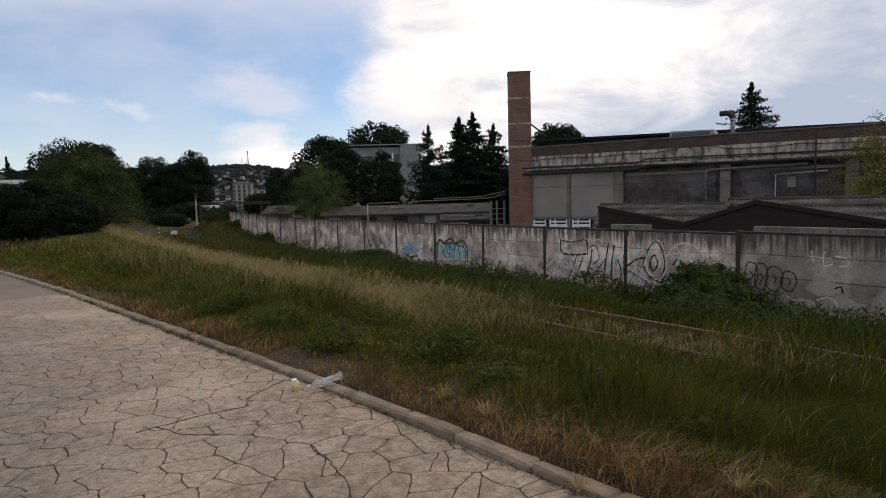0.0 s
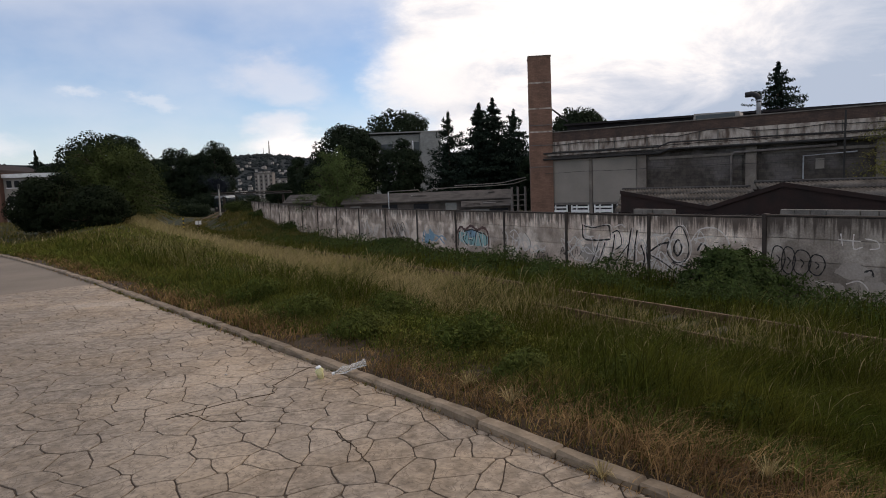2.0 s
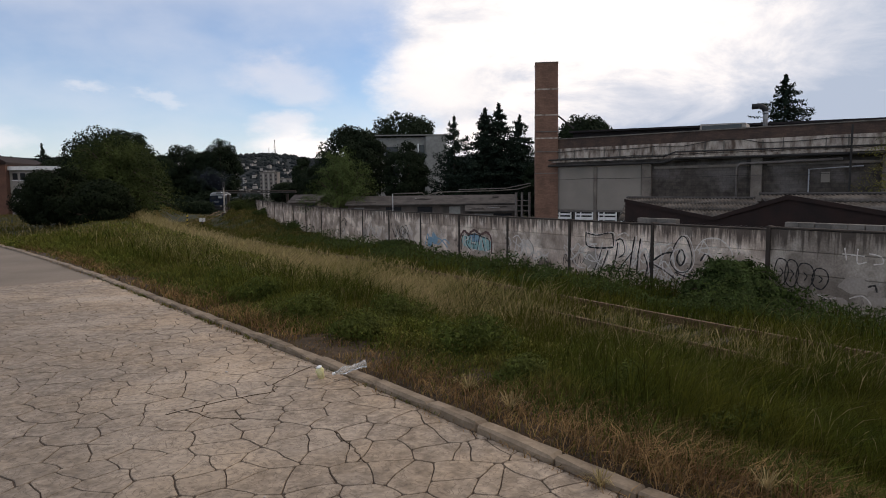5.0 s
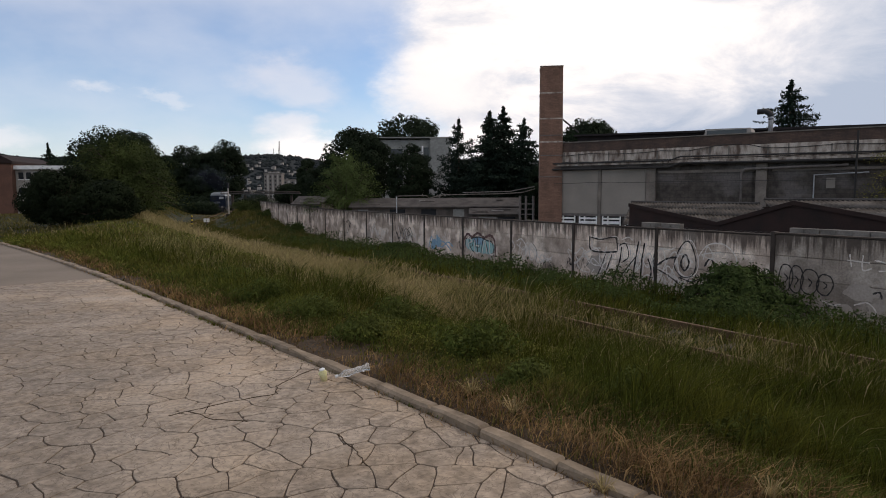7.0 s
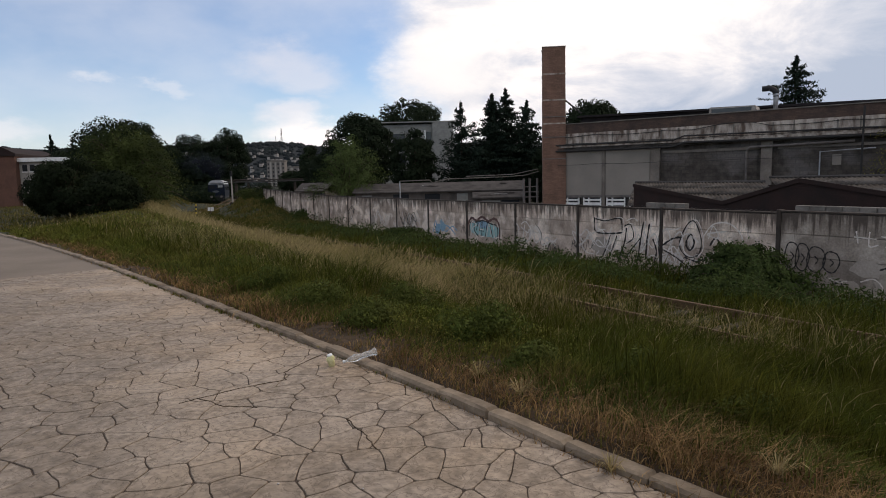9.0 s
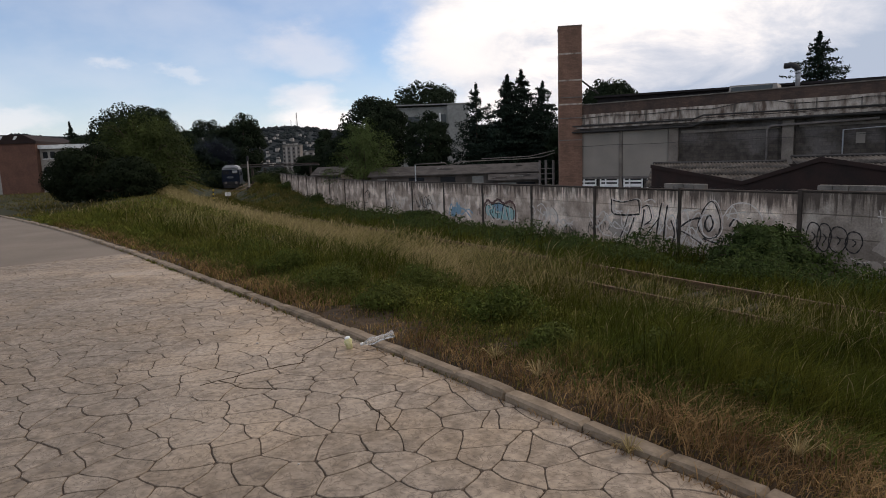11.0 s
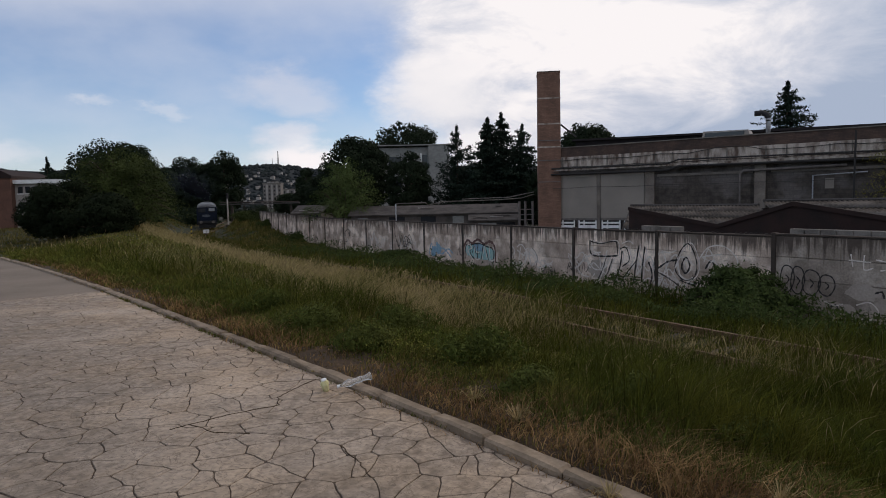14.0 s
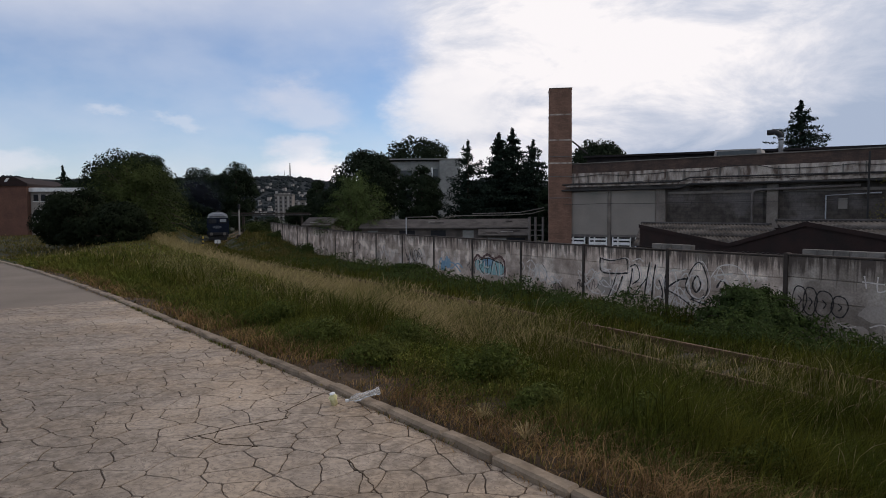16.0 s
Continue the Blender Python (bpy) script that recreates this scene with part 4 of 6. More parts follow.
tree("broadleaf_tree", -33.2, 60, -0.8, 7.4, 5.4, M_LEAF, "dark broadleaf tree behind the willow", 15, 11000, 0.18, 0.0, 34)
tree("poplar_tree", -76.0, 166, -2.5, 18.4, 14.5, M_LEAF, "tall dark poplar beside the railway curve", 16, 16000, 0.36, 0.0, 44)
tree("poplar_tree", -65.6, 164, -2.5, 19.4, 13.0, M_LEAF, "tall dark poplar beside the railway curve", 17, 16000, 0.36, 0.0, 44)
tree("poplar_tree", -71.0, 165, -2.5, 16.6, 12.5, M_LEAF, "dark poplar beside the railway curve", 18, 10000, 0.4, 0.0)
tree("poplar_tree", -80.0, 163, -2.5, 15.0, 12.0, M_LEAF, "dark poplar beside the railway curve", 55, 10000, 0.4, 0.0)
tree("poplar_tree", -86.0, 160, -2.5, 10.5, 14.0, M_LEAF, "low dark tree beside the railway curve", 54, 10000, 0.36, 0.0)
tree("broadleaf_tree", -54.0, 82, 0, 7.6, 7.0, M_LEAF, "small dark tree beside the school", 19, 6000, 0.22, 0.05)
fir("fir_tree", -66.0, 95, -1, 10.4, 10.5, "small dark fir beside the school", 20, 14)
for hx, hy, hw, hh, hs in ((-63, 150, 12, 5, 61), (-74, 150, 13, 6, 62), (-86, 148, 14, 6, 63), (-52, 118, 9, 3.2, 64), (-60, 120, 10, 3.6, 65), (-47.0, 78, 8, 3.6, 66), (-40, 70, 8, 3.0, 67)):
    bush("hedge", hx, hy, float(ground_z(hx, hy)) - 0.2, hw, 6, hh, M_LEAF, "dark overgrown hedge beside the railway", hs, 7000, 0.26)
# behind the wall
shoot_tree("leafy_tree", -10.1, 50.0, -1.6, 6.5, 7.2, M_LEAFB, "young bright green tree behind the wall", 21, 120, 150, 0.075, 0.25)
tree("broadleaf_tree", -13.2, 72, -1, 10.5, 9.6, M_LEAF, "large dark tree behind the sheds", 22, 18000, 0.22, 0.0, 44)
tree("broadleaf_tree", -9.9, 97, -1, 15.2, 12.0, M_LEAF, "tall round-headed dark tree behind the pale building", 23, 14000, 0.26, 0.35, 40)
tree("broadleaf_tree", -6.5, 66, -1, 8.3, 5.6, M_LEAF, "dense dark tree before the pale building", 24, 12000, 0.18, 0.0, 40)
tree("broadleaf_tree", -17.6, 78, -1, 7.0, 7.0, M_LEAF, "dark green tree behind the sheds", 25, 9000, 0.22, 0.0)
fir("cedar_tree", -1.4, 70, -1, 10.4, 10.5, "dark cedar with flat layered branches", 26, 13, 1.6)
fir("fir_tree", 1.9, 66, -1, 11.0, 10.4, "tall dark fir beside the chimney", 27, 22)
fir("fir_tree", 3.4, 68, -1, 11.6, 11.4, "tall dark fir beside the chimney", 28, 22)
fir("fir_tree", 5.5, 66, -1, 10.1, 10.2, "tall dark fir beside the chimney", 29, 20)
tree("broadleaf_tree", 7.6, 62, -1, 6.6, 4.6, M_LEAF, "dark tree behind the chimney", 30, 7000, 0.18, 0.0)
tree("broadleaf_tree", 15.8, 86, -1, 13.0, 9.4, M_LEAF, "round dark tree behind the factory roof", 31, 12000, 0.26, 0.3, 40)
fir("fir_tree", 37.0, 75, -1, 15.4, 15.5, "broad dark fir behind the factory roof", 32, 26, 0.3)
shoot_tree("leafy_tree", 20.4, 27.6, -1.7, 6.9, 7.8, M_LEAFY, "yellowish green tree before the factory", 33, 130, 150, 0.06, 0.5)
tree("conifer_tree", -37.5, 141, -2, 12.4, 5.6, M_LEAF, "narrow dark tree towards the town", 34, 6000, 0.32, 0.0)
tree("broadleaf_tree", -33.0, 128, -2, 8.0, 9.0, M_LEAF, "dark tree towards the town", 35, 7000, 0.3, 0.0)
tree("broadleaf_tree", -44.0, 150, -2, 6.4, 9.0, M_LEAF, "dark tree towards the town", 36, 7000, 0.3, 0.0)
tree("broadleaf_tree", -26.0, 110, -2, 7.6, 8.5, M_LEAF, "dark tree towards the town", 37, 7000, 0.26, 0.0)

# shrubs along the wall
for s, d, w, h, sd in ((9.7, 14.4, 3.3, 1.5, 41), (3.7, 14.3, 2.6, 1.5, 42)):
    bx, by = at(s, d)
    shoot_tree("shrub", bx, by, float(ground_z(bx, by)) - 0.05, h, w, M_SHRUB, "leafy green elder shrub at the foot of the wall", sd, 110, 210, 0.058, 0.6, "bush")
for s, d, w, h, mat, sd in ((52, 16.6, 3.4, 1.1, M_WEED, 44), (75, 17.5, 4, 1.6, M_LEAFW, 45), (80, 19.5, 5, 2.0, M_LEAF, 46), (30, 14.9, 3, 0.8, M_WEED, 47), (66, 18.0, 3, 1.0, M_WEED, 48)):
    bx, by = at(s, d)
    bush("shrub", bx, by, float(ground_z(bx, by)) - 0.05, w, w * 0.75, h, mat, "leafy green shrub at the foot of the wall", sd, 4500, 0.09)


# ---- buildings further off ----


def build_pale_building():
    b = empty("apartment_house", pose(-8.4, 91, 0, 0, 0, 4), "pale flat-roofed house behind dark trees", "building")
    part("wall", box(-5.6, 5.4, 0, 9, -1.5, 9.3), M_PALE2, b)
    part("wall_end", box(2.4, 5.41, -0.6, -0.01, -1.5, 9.5), M_PALE2, b)
    part("roof", box(-5.7, 5.5, -0.7, 9.2, 9.51, 9.66), M_PALE2, b)
    for k in range(3):
        w = part("window", box(1.25, 2.2, -0.05, 0.02, 0.6 + k * 2.9, 2.4 + k * 2.9), M_GLASSD, b)
        part("window_frame", box(1.2, 1.42, -0.12, -0.052, 0.4 + k * 2.9, 2.6 + k * 2.9), M_WHITE, w)
        part("window", box(-3.4, -1.6, -0.05, 0.02, 0.6 + k * 2.9, 2.2 + k * 2.9), M_GLASSD, b)


build_pale_building()


def build_school():
    b = empty("school_building", pose(-57.2, 76, -1.2, 0, 0, 14), "school with red brick gable and pale window bands", "building")
    part("gable_wall", box(-4.4, 0, -1.0, 11, 0, 6.7), M_SCHOOL, b, "red brick end wall")
    part("wall", box(0.01, 11, 0, 10, 0, 6.0), M_PALE, b)
    part("wall", box(-18, -4.41, 0, 10, 0, 6.0), M_PALE, b)
    part("roof", prism([(-18.2, 6.7), (-18.2, 7.0), (-14, 7.8), (-1.2, 7.8), (0.2, 7.0), (0.2, 6.7)], -1.2, 11.2), M_SHED, b, "dark red tiled roof")
    part("cornice", box(-18.1, -4.42, -0.5, 10.2, 6.01, 6.5), M_WHITE, b)
    part("cornice", box(0.02, 11.2, -0.5, 10.2, 6.01, 6.5), M_WHITE, b)
    for k in range(3):
        for i in range(12):
            a = 0.35 + i * 0.86 if i < 6 else -10.6 + (i - 6) * 0.95
            w = part("window", box(a, a + 0.55, -0.05, 0.05, 0.9 + k * 1.95, 1.75 + k * 1.95), M_FARGLASS, b)
            part("window_sill", box(a - 0.08, a + 0.63, -0.12, -0.051, 0.78 + k * 1.95, 0.9 + k * 1.95), M_WHITE, w)
    for i in range(7):
        part("roof_light", prism([(-12.6 + i * 1.7, 7.2), (-12.3 + i * 1.7, 7.65), (-12.0 + i * 1.7, 7.65), (-12.3 + i * 1.7, 7.2)], -1.26, -1.21), M_WHITE, b)


build_school()


def build_hills():
    nx, ny = 160, 24
    xs, ys = np.linspace(-1500, 900, nx), np.linspace(520, 1500, ny)
    X, Y = np.meshgrid(xs, ys)
    ridge = 56 + 7 * np.exp(-((X + 350) / 190) ** 2) + 17 * smooth(-430, -800, X) + 5 * np.sin(X * 0.011) + 3 * np.sin(X * 0.037 + 1)
    Z = -3 + ridge * smooth(540, 1060, Y) * (Y / 1060 * 0.25 + 0.75) + 1.5 * np.sin(X * 0.09) * np.sin(Y * 0.07)
    i = np.arange(nx * ny).reshape(ny, nx)
    f = np.stack([i[:-1, :-1], i[:-1, 1:], i[1:, 1:], i[1:, :-1]], -1).reshape(-1, 4)
    ob = new("hillside", array_mesh("hillside", np.stack([X, Y, Z], -1).reshape(-1, 3), f, M_HILL, True))
    tagged(ob, "long wooded hillside behind the town", "hill", kind="structure")

    def height(x, y):
        r = 56 + 7 * math.exp(-((x + 350) / 190) ** 2) + 17 * float(smooth(-430, -800, np.array(x))) + 5 * math.sin(x * 0.011) + 3 * math.sin(x * 0.037 + 1)
        return -3 + r * float(smooth(540, 1060, np.array(y))) * (y / 1060 * 0.25 + 0.75)
    rng = random.Random(8)
    wall = to_mesh("wall", box(-2.8, 2.8, -2.5, 2.5, -3, 2.8), M_PALE)
    wallb = to_mesh("wall", box(-2.8, 2.8, -2.5, 2.5, -3, 2.8), M_PALE)
    roof = to_mesh("roof", prism([(-3.2, 2.7), (0, 4.3), (3.2, 2.7)], -2.9, 2.9), M_ROOFD)
    for i in range(125):
        y = rng.uniform(590, 900)
        x = -y * rng.uniform(0.27, 0.52)
        h = empty("hillside_house", pose(x, y, height(x, y) + 3.2, 0, 0, rng.uniform(-40, 40)) @ Matrix.Scale(rng.uniform(0.35, 0.8), 4), "small pale house on the wooded hillside", "house", "houses on the hillside")
        for n, me in (("wall", wall if i % 3 else wallb), ("roof", roof)):
            o = new(n, me)
            o.parent = h
    # woods on the slope: low rounded crowns, thick along the ridge
    g = np.random.default_rng(81)
    ico = bmesh.new()
    bmesh.ops.create_icosphere(ico, subdivisions=1, radius=1)
    iv, fi = np.array([v.co[:] for v in ico.verts]), np.array([[v.index for v in f.verts] for f in ico.faces])
    ico.free()
    n = 5200
    wy = g.uniform(560, 1075, n)
    wx = -wy * g.uniform(-0.05, 0.8, n)
    wz = np.array([height(a, b) for a, b in zip(wx, wy)])
    r = g.uniform(2.4, 4.6, n)
    V = iv[None] * (r[:, None, None] * g.uniform(0.75, 1.2, (n, len(iv), 1))) + np.stack([wx, wy, wz], 1)[:, None]
    F = (np.arange(n)[:, None, None] * len(iv) + fi[None]).reshape(-1, 3)
    tagged(new("hill_woods", array_mesh("hill_woods", V.reshape(-1, 3), F, M_HILL, True)), "dark far-off woods covering the hillside", "woods", kind="stuff")
    rad = empty("radio_mast", pose(-334, 1080, height(-334, 1080)), "slim lattice radio mast on the hilltop", "mast")
    for x, y in ((-1.6, -1.6), (1.6, -1.6), (0, 1.8)):
        part("leg", tube([(x, y, -4), (x * 0.25, y * 0.25, 27)], 0.45, 5, 0.3), M_PIPE, rad)
    for k in range(7):
        part("brace", box(-1.5 + k * 0.15, 1.5 - k * 0.15, -1.4, -0.9, k * 3.6, k * 3.6 + 0.5), M_PIPE, rad)
    m2 = empty("radio_mast", pose(-346, 1085, height(-346, 1085)), "slim lattice radio mast on the hilltop", "mast")
    part("leg", tube([(0, 0, -4), (0, 0, 15)], 0.6, 6, 0.3), M_PIPE, m2)


build_hills()


def build_blocks():
    def block(x, y, w, h, turn, cols, rows):
        b = empty("apartment_block", pose(x, y, -2, 0, 0, turn), "pale concrete apartment block in the town", "building", "town blocks")
        part("wall", box(-w / 2, w / 2, 0, 12, 0, h), M_BLOCKR, b)
        part("roof", box(-w / 2 - 0.3, w / 2 + 0.3, -0.3, 12.3, h + 0.01, h + 0.8), M_COPE, b)
        for c in range(cols):
            a = -w / 2 + (c + 0.2) * w / cols
            if c % 2:
                part("balcony_strip", box(a, a + w / cols * 0.6, -0.9, -0.01, 0.5, h - 0.4), M_PALE, b)
                continue
            for r in range(rows):
                z = 1.2 + r * (h - 1) / rows
                part("window", box(a, a + w / cols * 0.55, -0.06, 0.02, z, z + 1.3), M_GLASSD, b)
    block(-135, 420, 11.5, 17.0, 8, 7, 6)
    block(-152, 520, 12, 15, 5, 4, 5)
    block(-232, 560, 16, 11, 0, 5, 4)


build_blocks()

# ---- beside the track ----


def build_signs():
    p = empty("striped_post", pose(-27.6, 60.1, -1.6, 0, 2, 0), "thin black and yellow striped marker post", "post")
    for k in range(6):
        part("stripe", tube([(0, 0, k * 0.19), (0, 0, k * 0.19 + 0.188)], 0.075, 8), M_BLACK if k % 2 == 0 else M_YELLOW, p)
    g = empty("marker_board", pose(-28.65, 66, -1.7, 0, 0, 20) @ Matrix.Scale(0.72, 4), "small white two-part marker board", "sign")
    part("post", box(-0.05, 0.05, -0.04, 0.04, 0, 0.6), M_POST, g)
    part("board", box(-0.42, -0.02, -0.06, -0.042, 0.4, 0.95, 0.004), M_WHITE, g)
    part("board", box(0.02, 0.42, -0.06, -0.042, 0.4, 0.95, 0.004), M_WHITE, g)
    s = empty("signal_mast", pose(-32.5, 82, -1.2), "slender pale railway signal mast", "signal")
    part("mast", tube([(0, 0, -0.5), (0, 0, 3.6)], 0.12, 10, 0.09), M_PALE, s)
    h = part("signal_head", box(-0.13, 0.13, -0.14, 0.14, 3.6, 4.3, 0.03), M_BLACK, s)
    part("lens", tube([(0, -0.141, 4.1), (0, -0.2, 4.1)], 0.07, 10), M_GLASSD, h)
    part("base", box(-0.3, 0.3, -0.3, 0.3, -0.6, 0.15, 0.03), M_POST, s)
    q = empty("pipe_bridge", pose(-39.5, 95.5, 0), "low concrete pipe bridge beyond the signal", "bridge")
    part("beam", box(0.6, 13, -0.5, 0.5, 1.55, 1.72, 0.03), M_OLDROOF, q)
    part("pipe", tube([(0.6, -0.2, 1.95), (13, -0.2, 1.85)], 0.09, 8), M_POST, q)
    for x in (2.2, 4.2, 7.5, 11.5):
        part("pillar", box(x, x + 0.3, -0.2, 0.2, -2, 1.415), M_POST, q)


build_signs()


# ---- litter at the kerb ----


def lathe(prof, sides=16):
    bm = bmesh.new()
    rings = [[bm.verts.new((r * math.cos(6.28319 * k / sides), r * math.sin(6.28319 * k / sides), z)) for k in range(sides)] for r, z in prof]
    for a, b in zip(rings, rings[1:]):
        for k in range(sides):
            bm.faces.new((a[k], a[(k + 1) % sides], b[(k + 1) % sides], b[k]))
    bm.faces.new(rings[0][::-1])
    bm.faces.new(rings[-1])
    return bm


def build_litter():
    b = empty("plastic_bottle", look((-1.185, 5.12, 0.05), (-0.90, 5.215, 0.12)) @ pose(0, 0, 0, 180) @ Matrix.Diagonal((0.78, 0.78, 0.92, 1)), "empty crushed clear plastic bottle lying on the kerb", "bottle")
    prof = [(0.03, 0.33), (0.043, 0.325), (0.046, 0.31), (0.042, 0.29), (0.046, 0.27), (0.041, 0.245), (0.045, 0.22), (0.040, 0.19), (0.045, 0.16), (0.046, 0.12), (0.036, 0.085), (0.018, 0.045), (0.014, 0.03)]
    bm = lathe(prof[::-1], 18)
    for v in bm.verts:
        if 0.12 < v.co.z < 0.3:
            v.co.y *= 0.72 + 0.1 * math.sin(v.co.z * 70 + v.co.x * 60)
    part("body", bm, M_BOTTLE, b, "", True)
    part("cap", tube([(0, 0, 0.0), (0, 0, 0.028)], 0.017, 14), M_WHITE, b, "white screw cap")
    c = empty("plastic_cup", pose(-1.29, 5.17, 0.004, 12, -14, 30) @ Matrix.Diagonal((0.88, 0.8, 0.64, 1)), "small crumpled pale yellow plastic cup", "cup")
    bm = lathe([(0.03, 0.0), (0.034, 0.004), (0.045, 0.09), (0.047, 0.11), (0.040, 0.125), (0.032, 0.15), (0.024, 0.17)], 16)
    for v in bm.verts:
        v.co.x *= 0.9 + 0.14 * math.sin(v.co.z * 60 + v.co.y * 50)
    part("body", bm, M_CUP, c, "", True)
    part("rim", lathe([(0.026, 0.166), (0.029, 0.172), (0.024, 0.18)], 16), M_WHITE, c, "", True)
    rng = random.Random(4)
    for i in range(14):
        a, q = rng.uniform(0.5, 7.5), rng.uniform(-2.2, 2.6)
        x, y = kerb_point(a, q)
        r = rng.uniform(0.006, 0.014)
        bm = bmesh.new()
        bmesh.ops.create_icosphere(bm, subdivisions=1, radius=r)
        for v in bm.verts:
            v.co.z = v.co.z * 0.55 + r * 0.5
            v.co.x *= rng.uniform(0.7, 1.3)
        solid("pebble", bm, M_PALE, "small pale pebble lying on the flagged road", "pebble", pose(x, y, 0.0), "pebbles on the road")


build_litter()


def straw_tuft(a, q, z, size, seed):
    x, y = kerb_point(a, q)
    rng = random.Random(seed)
    bm = bmesh.new()
    for i in range(60):
        t, l = rng.uniform(0, 6.283), size * rng.uniform(0.5, 1.1)
        lean = rng.uniform(0.3, 1.0)
        dx, dy = math.cos(t) * l * lean, math.sin(t) * l * lean
        w = 0.0022
        v = [bm.verts.new(p) for p in ((-w * math.sin(t), w * math.cos(t), 0), (w * math.sin(t), -w * math.cos(t), 0), (dx * 0.6 + w * math.sin(t), dy * 0.6 - w * math.cos(t), l * 0.5), (dx * 0.6 - w * math.sin(t), dy * 0.6 + w * math.cos(t), l * 0.5), (dx, dy, l * (0.75 - 0.5 * lean)))]
        bm.faces.new(v[:4])
        bm.faces.new((v[3], v[2], v[4]))
    solid("straw_tuft", bm, M_GOLD, "dry straw tuft growing at the kerb", "grass tuft", pose(x, y, z))


straw_tuft(1.86, 2.80, 0.0, 0.16, 1)
straw_tuft(2.9, 3.2, 0.05, 0.2, 2)
straw_tuft(3.4, 3.25, 0.05, 0.22, 3)
straw_tuft(1.2, 3.3, 0.05, 0.2, 4)
straw_tuft(5.2, 2.83, 0.0, 0.07, 5)


# ---- graffiti: sprayed strokes on the wall's face ----


def ribbon(bm, pts, width, y=-0.006):
    """A flat stroke along points in x and z."""
    k = len(pts)
    L, R = [], []
    for i, (x, z) in enumerate(pts):
        a, b = pts[max(i - 1, 0)], pts[min(i + 1, k - 1)]
        dx, dz = b[0] - a[0], b[1] - a[1]
        n = math.hypot(dx, dz) or 1
        w = width * 0.5 * (0.75 + 0.25 * math.sin(i * 1.7 + x * 5))
        L.append(bm.verts.new((x - dz / n * w, y, z + dx / n * w)))
        R.append(bm.verts.new((x + dz / n * w, y, z - dx / n * w)))
    for i in range(k - 1):
        bm.faces.new((L[i], R[i], R[i + 1], L[i + 1]))


def spline(pts, n=6, closed=False):
    out = []
    k = len(pts)
    for i in range(k if closed else k - 1):
        g = [pts[(i + j) % k] if closed else pts[min(max(i + j, 0), k - 1)] for j in (-1, 0, 1, 2)]
        for t in range(n):
            t /= n
            out.append(tuple(0.5 * (2 * g[1][c] + (g[2][c] - g[0][c]) * t + (2 * g[0][c] - 5 * g[1][c] + 4 * g[2][c] - g[3][c]) * t * t + (3 * g[1][c] - g[0][c] - 3 * g[2][c] + g[3][c]) * t ** 3) for c in (0, 1)))
    out.append(pts[0] if closed else pts[-1])
    return out


def blot(bm, cx, cz, rx, rz, rng, y):
    k = 18
    vs = []
    for i in range(k):
        a = 6.28319 * i / k
        r = rng.uniform(0.75, 1.1)
        vs.append(bm.verts.new((cx + rx * r * math.cos(a), y, cz + rz * r * math.sin(a))))
    bm.faces.new(vs)


def wall_pose(s, base=-1.78):
    """On the wall's face at s: x to the right along the wall as one looks at it."""
    x, y = at(s, WALL_D + float(bend(s)))
    return Matrix(((-UX, NX, 0, x), (-UY, NY, 0, y), (0, 0, 1, base), (0, 0, 0, 1)))


def graffito(s, layers, scale=1.0):
    for mat, strokes, width, y in layers:
        bm = bmesh.new()
        rng = random.Random(int(s * 10))
        for st in strokes:
            if len(st) == 4 and not isinstance(st[0], tuple):
                blot(bm, *st, rng, y)
            else:
                closed = st[0] == st[-1]
                ribbon(bm, spline(st[:-1] if closed else st, 6, closed), width, y)
        o = part("graffito", bm, mat, WALL)
        o.matrix_world = wall_pose(s) @ Matrix.Diagonal((scale, 1, 1, 1))


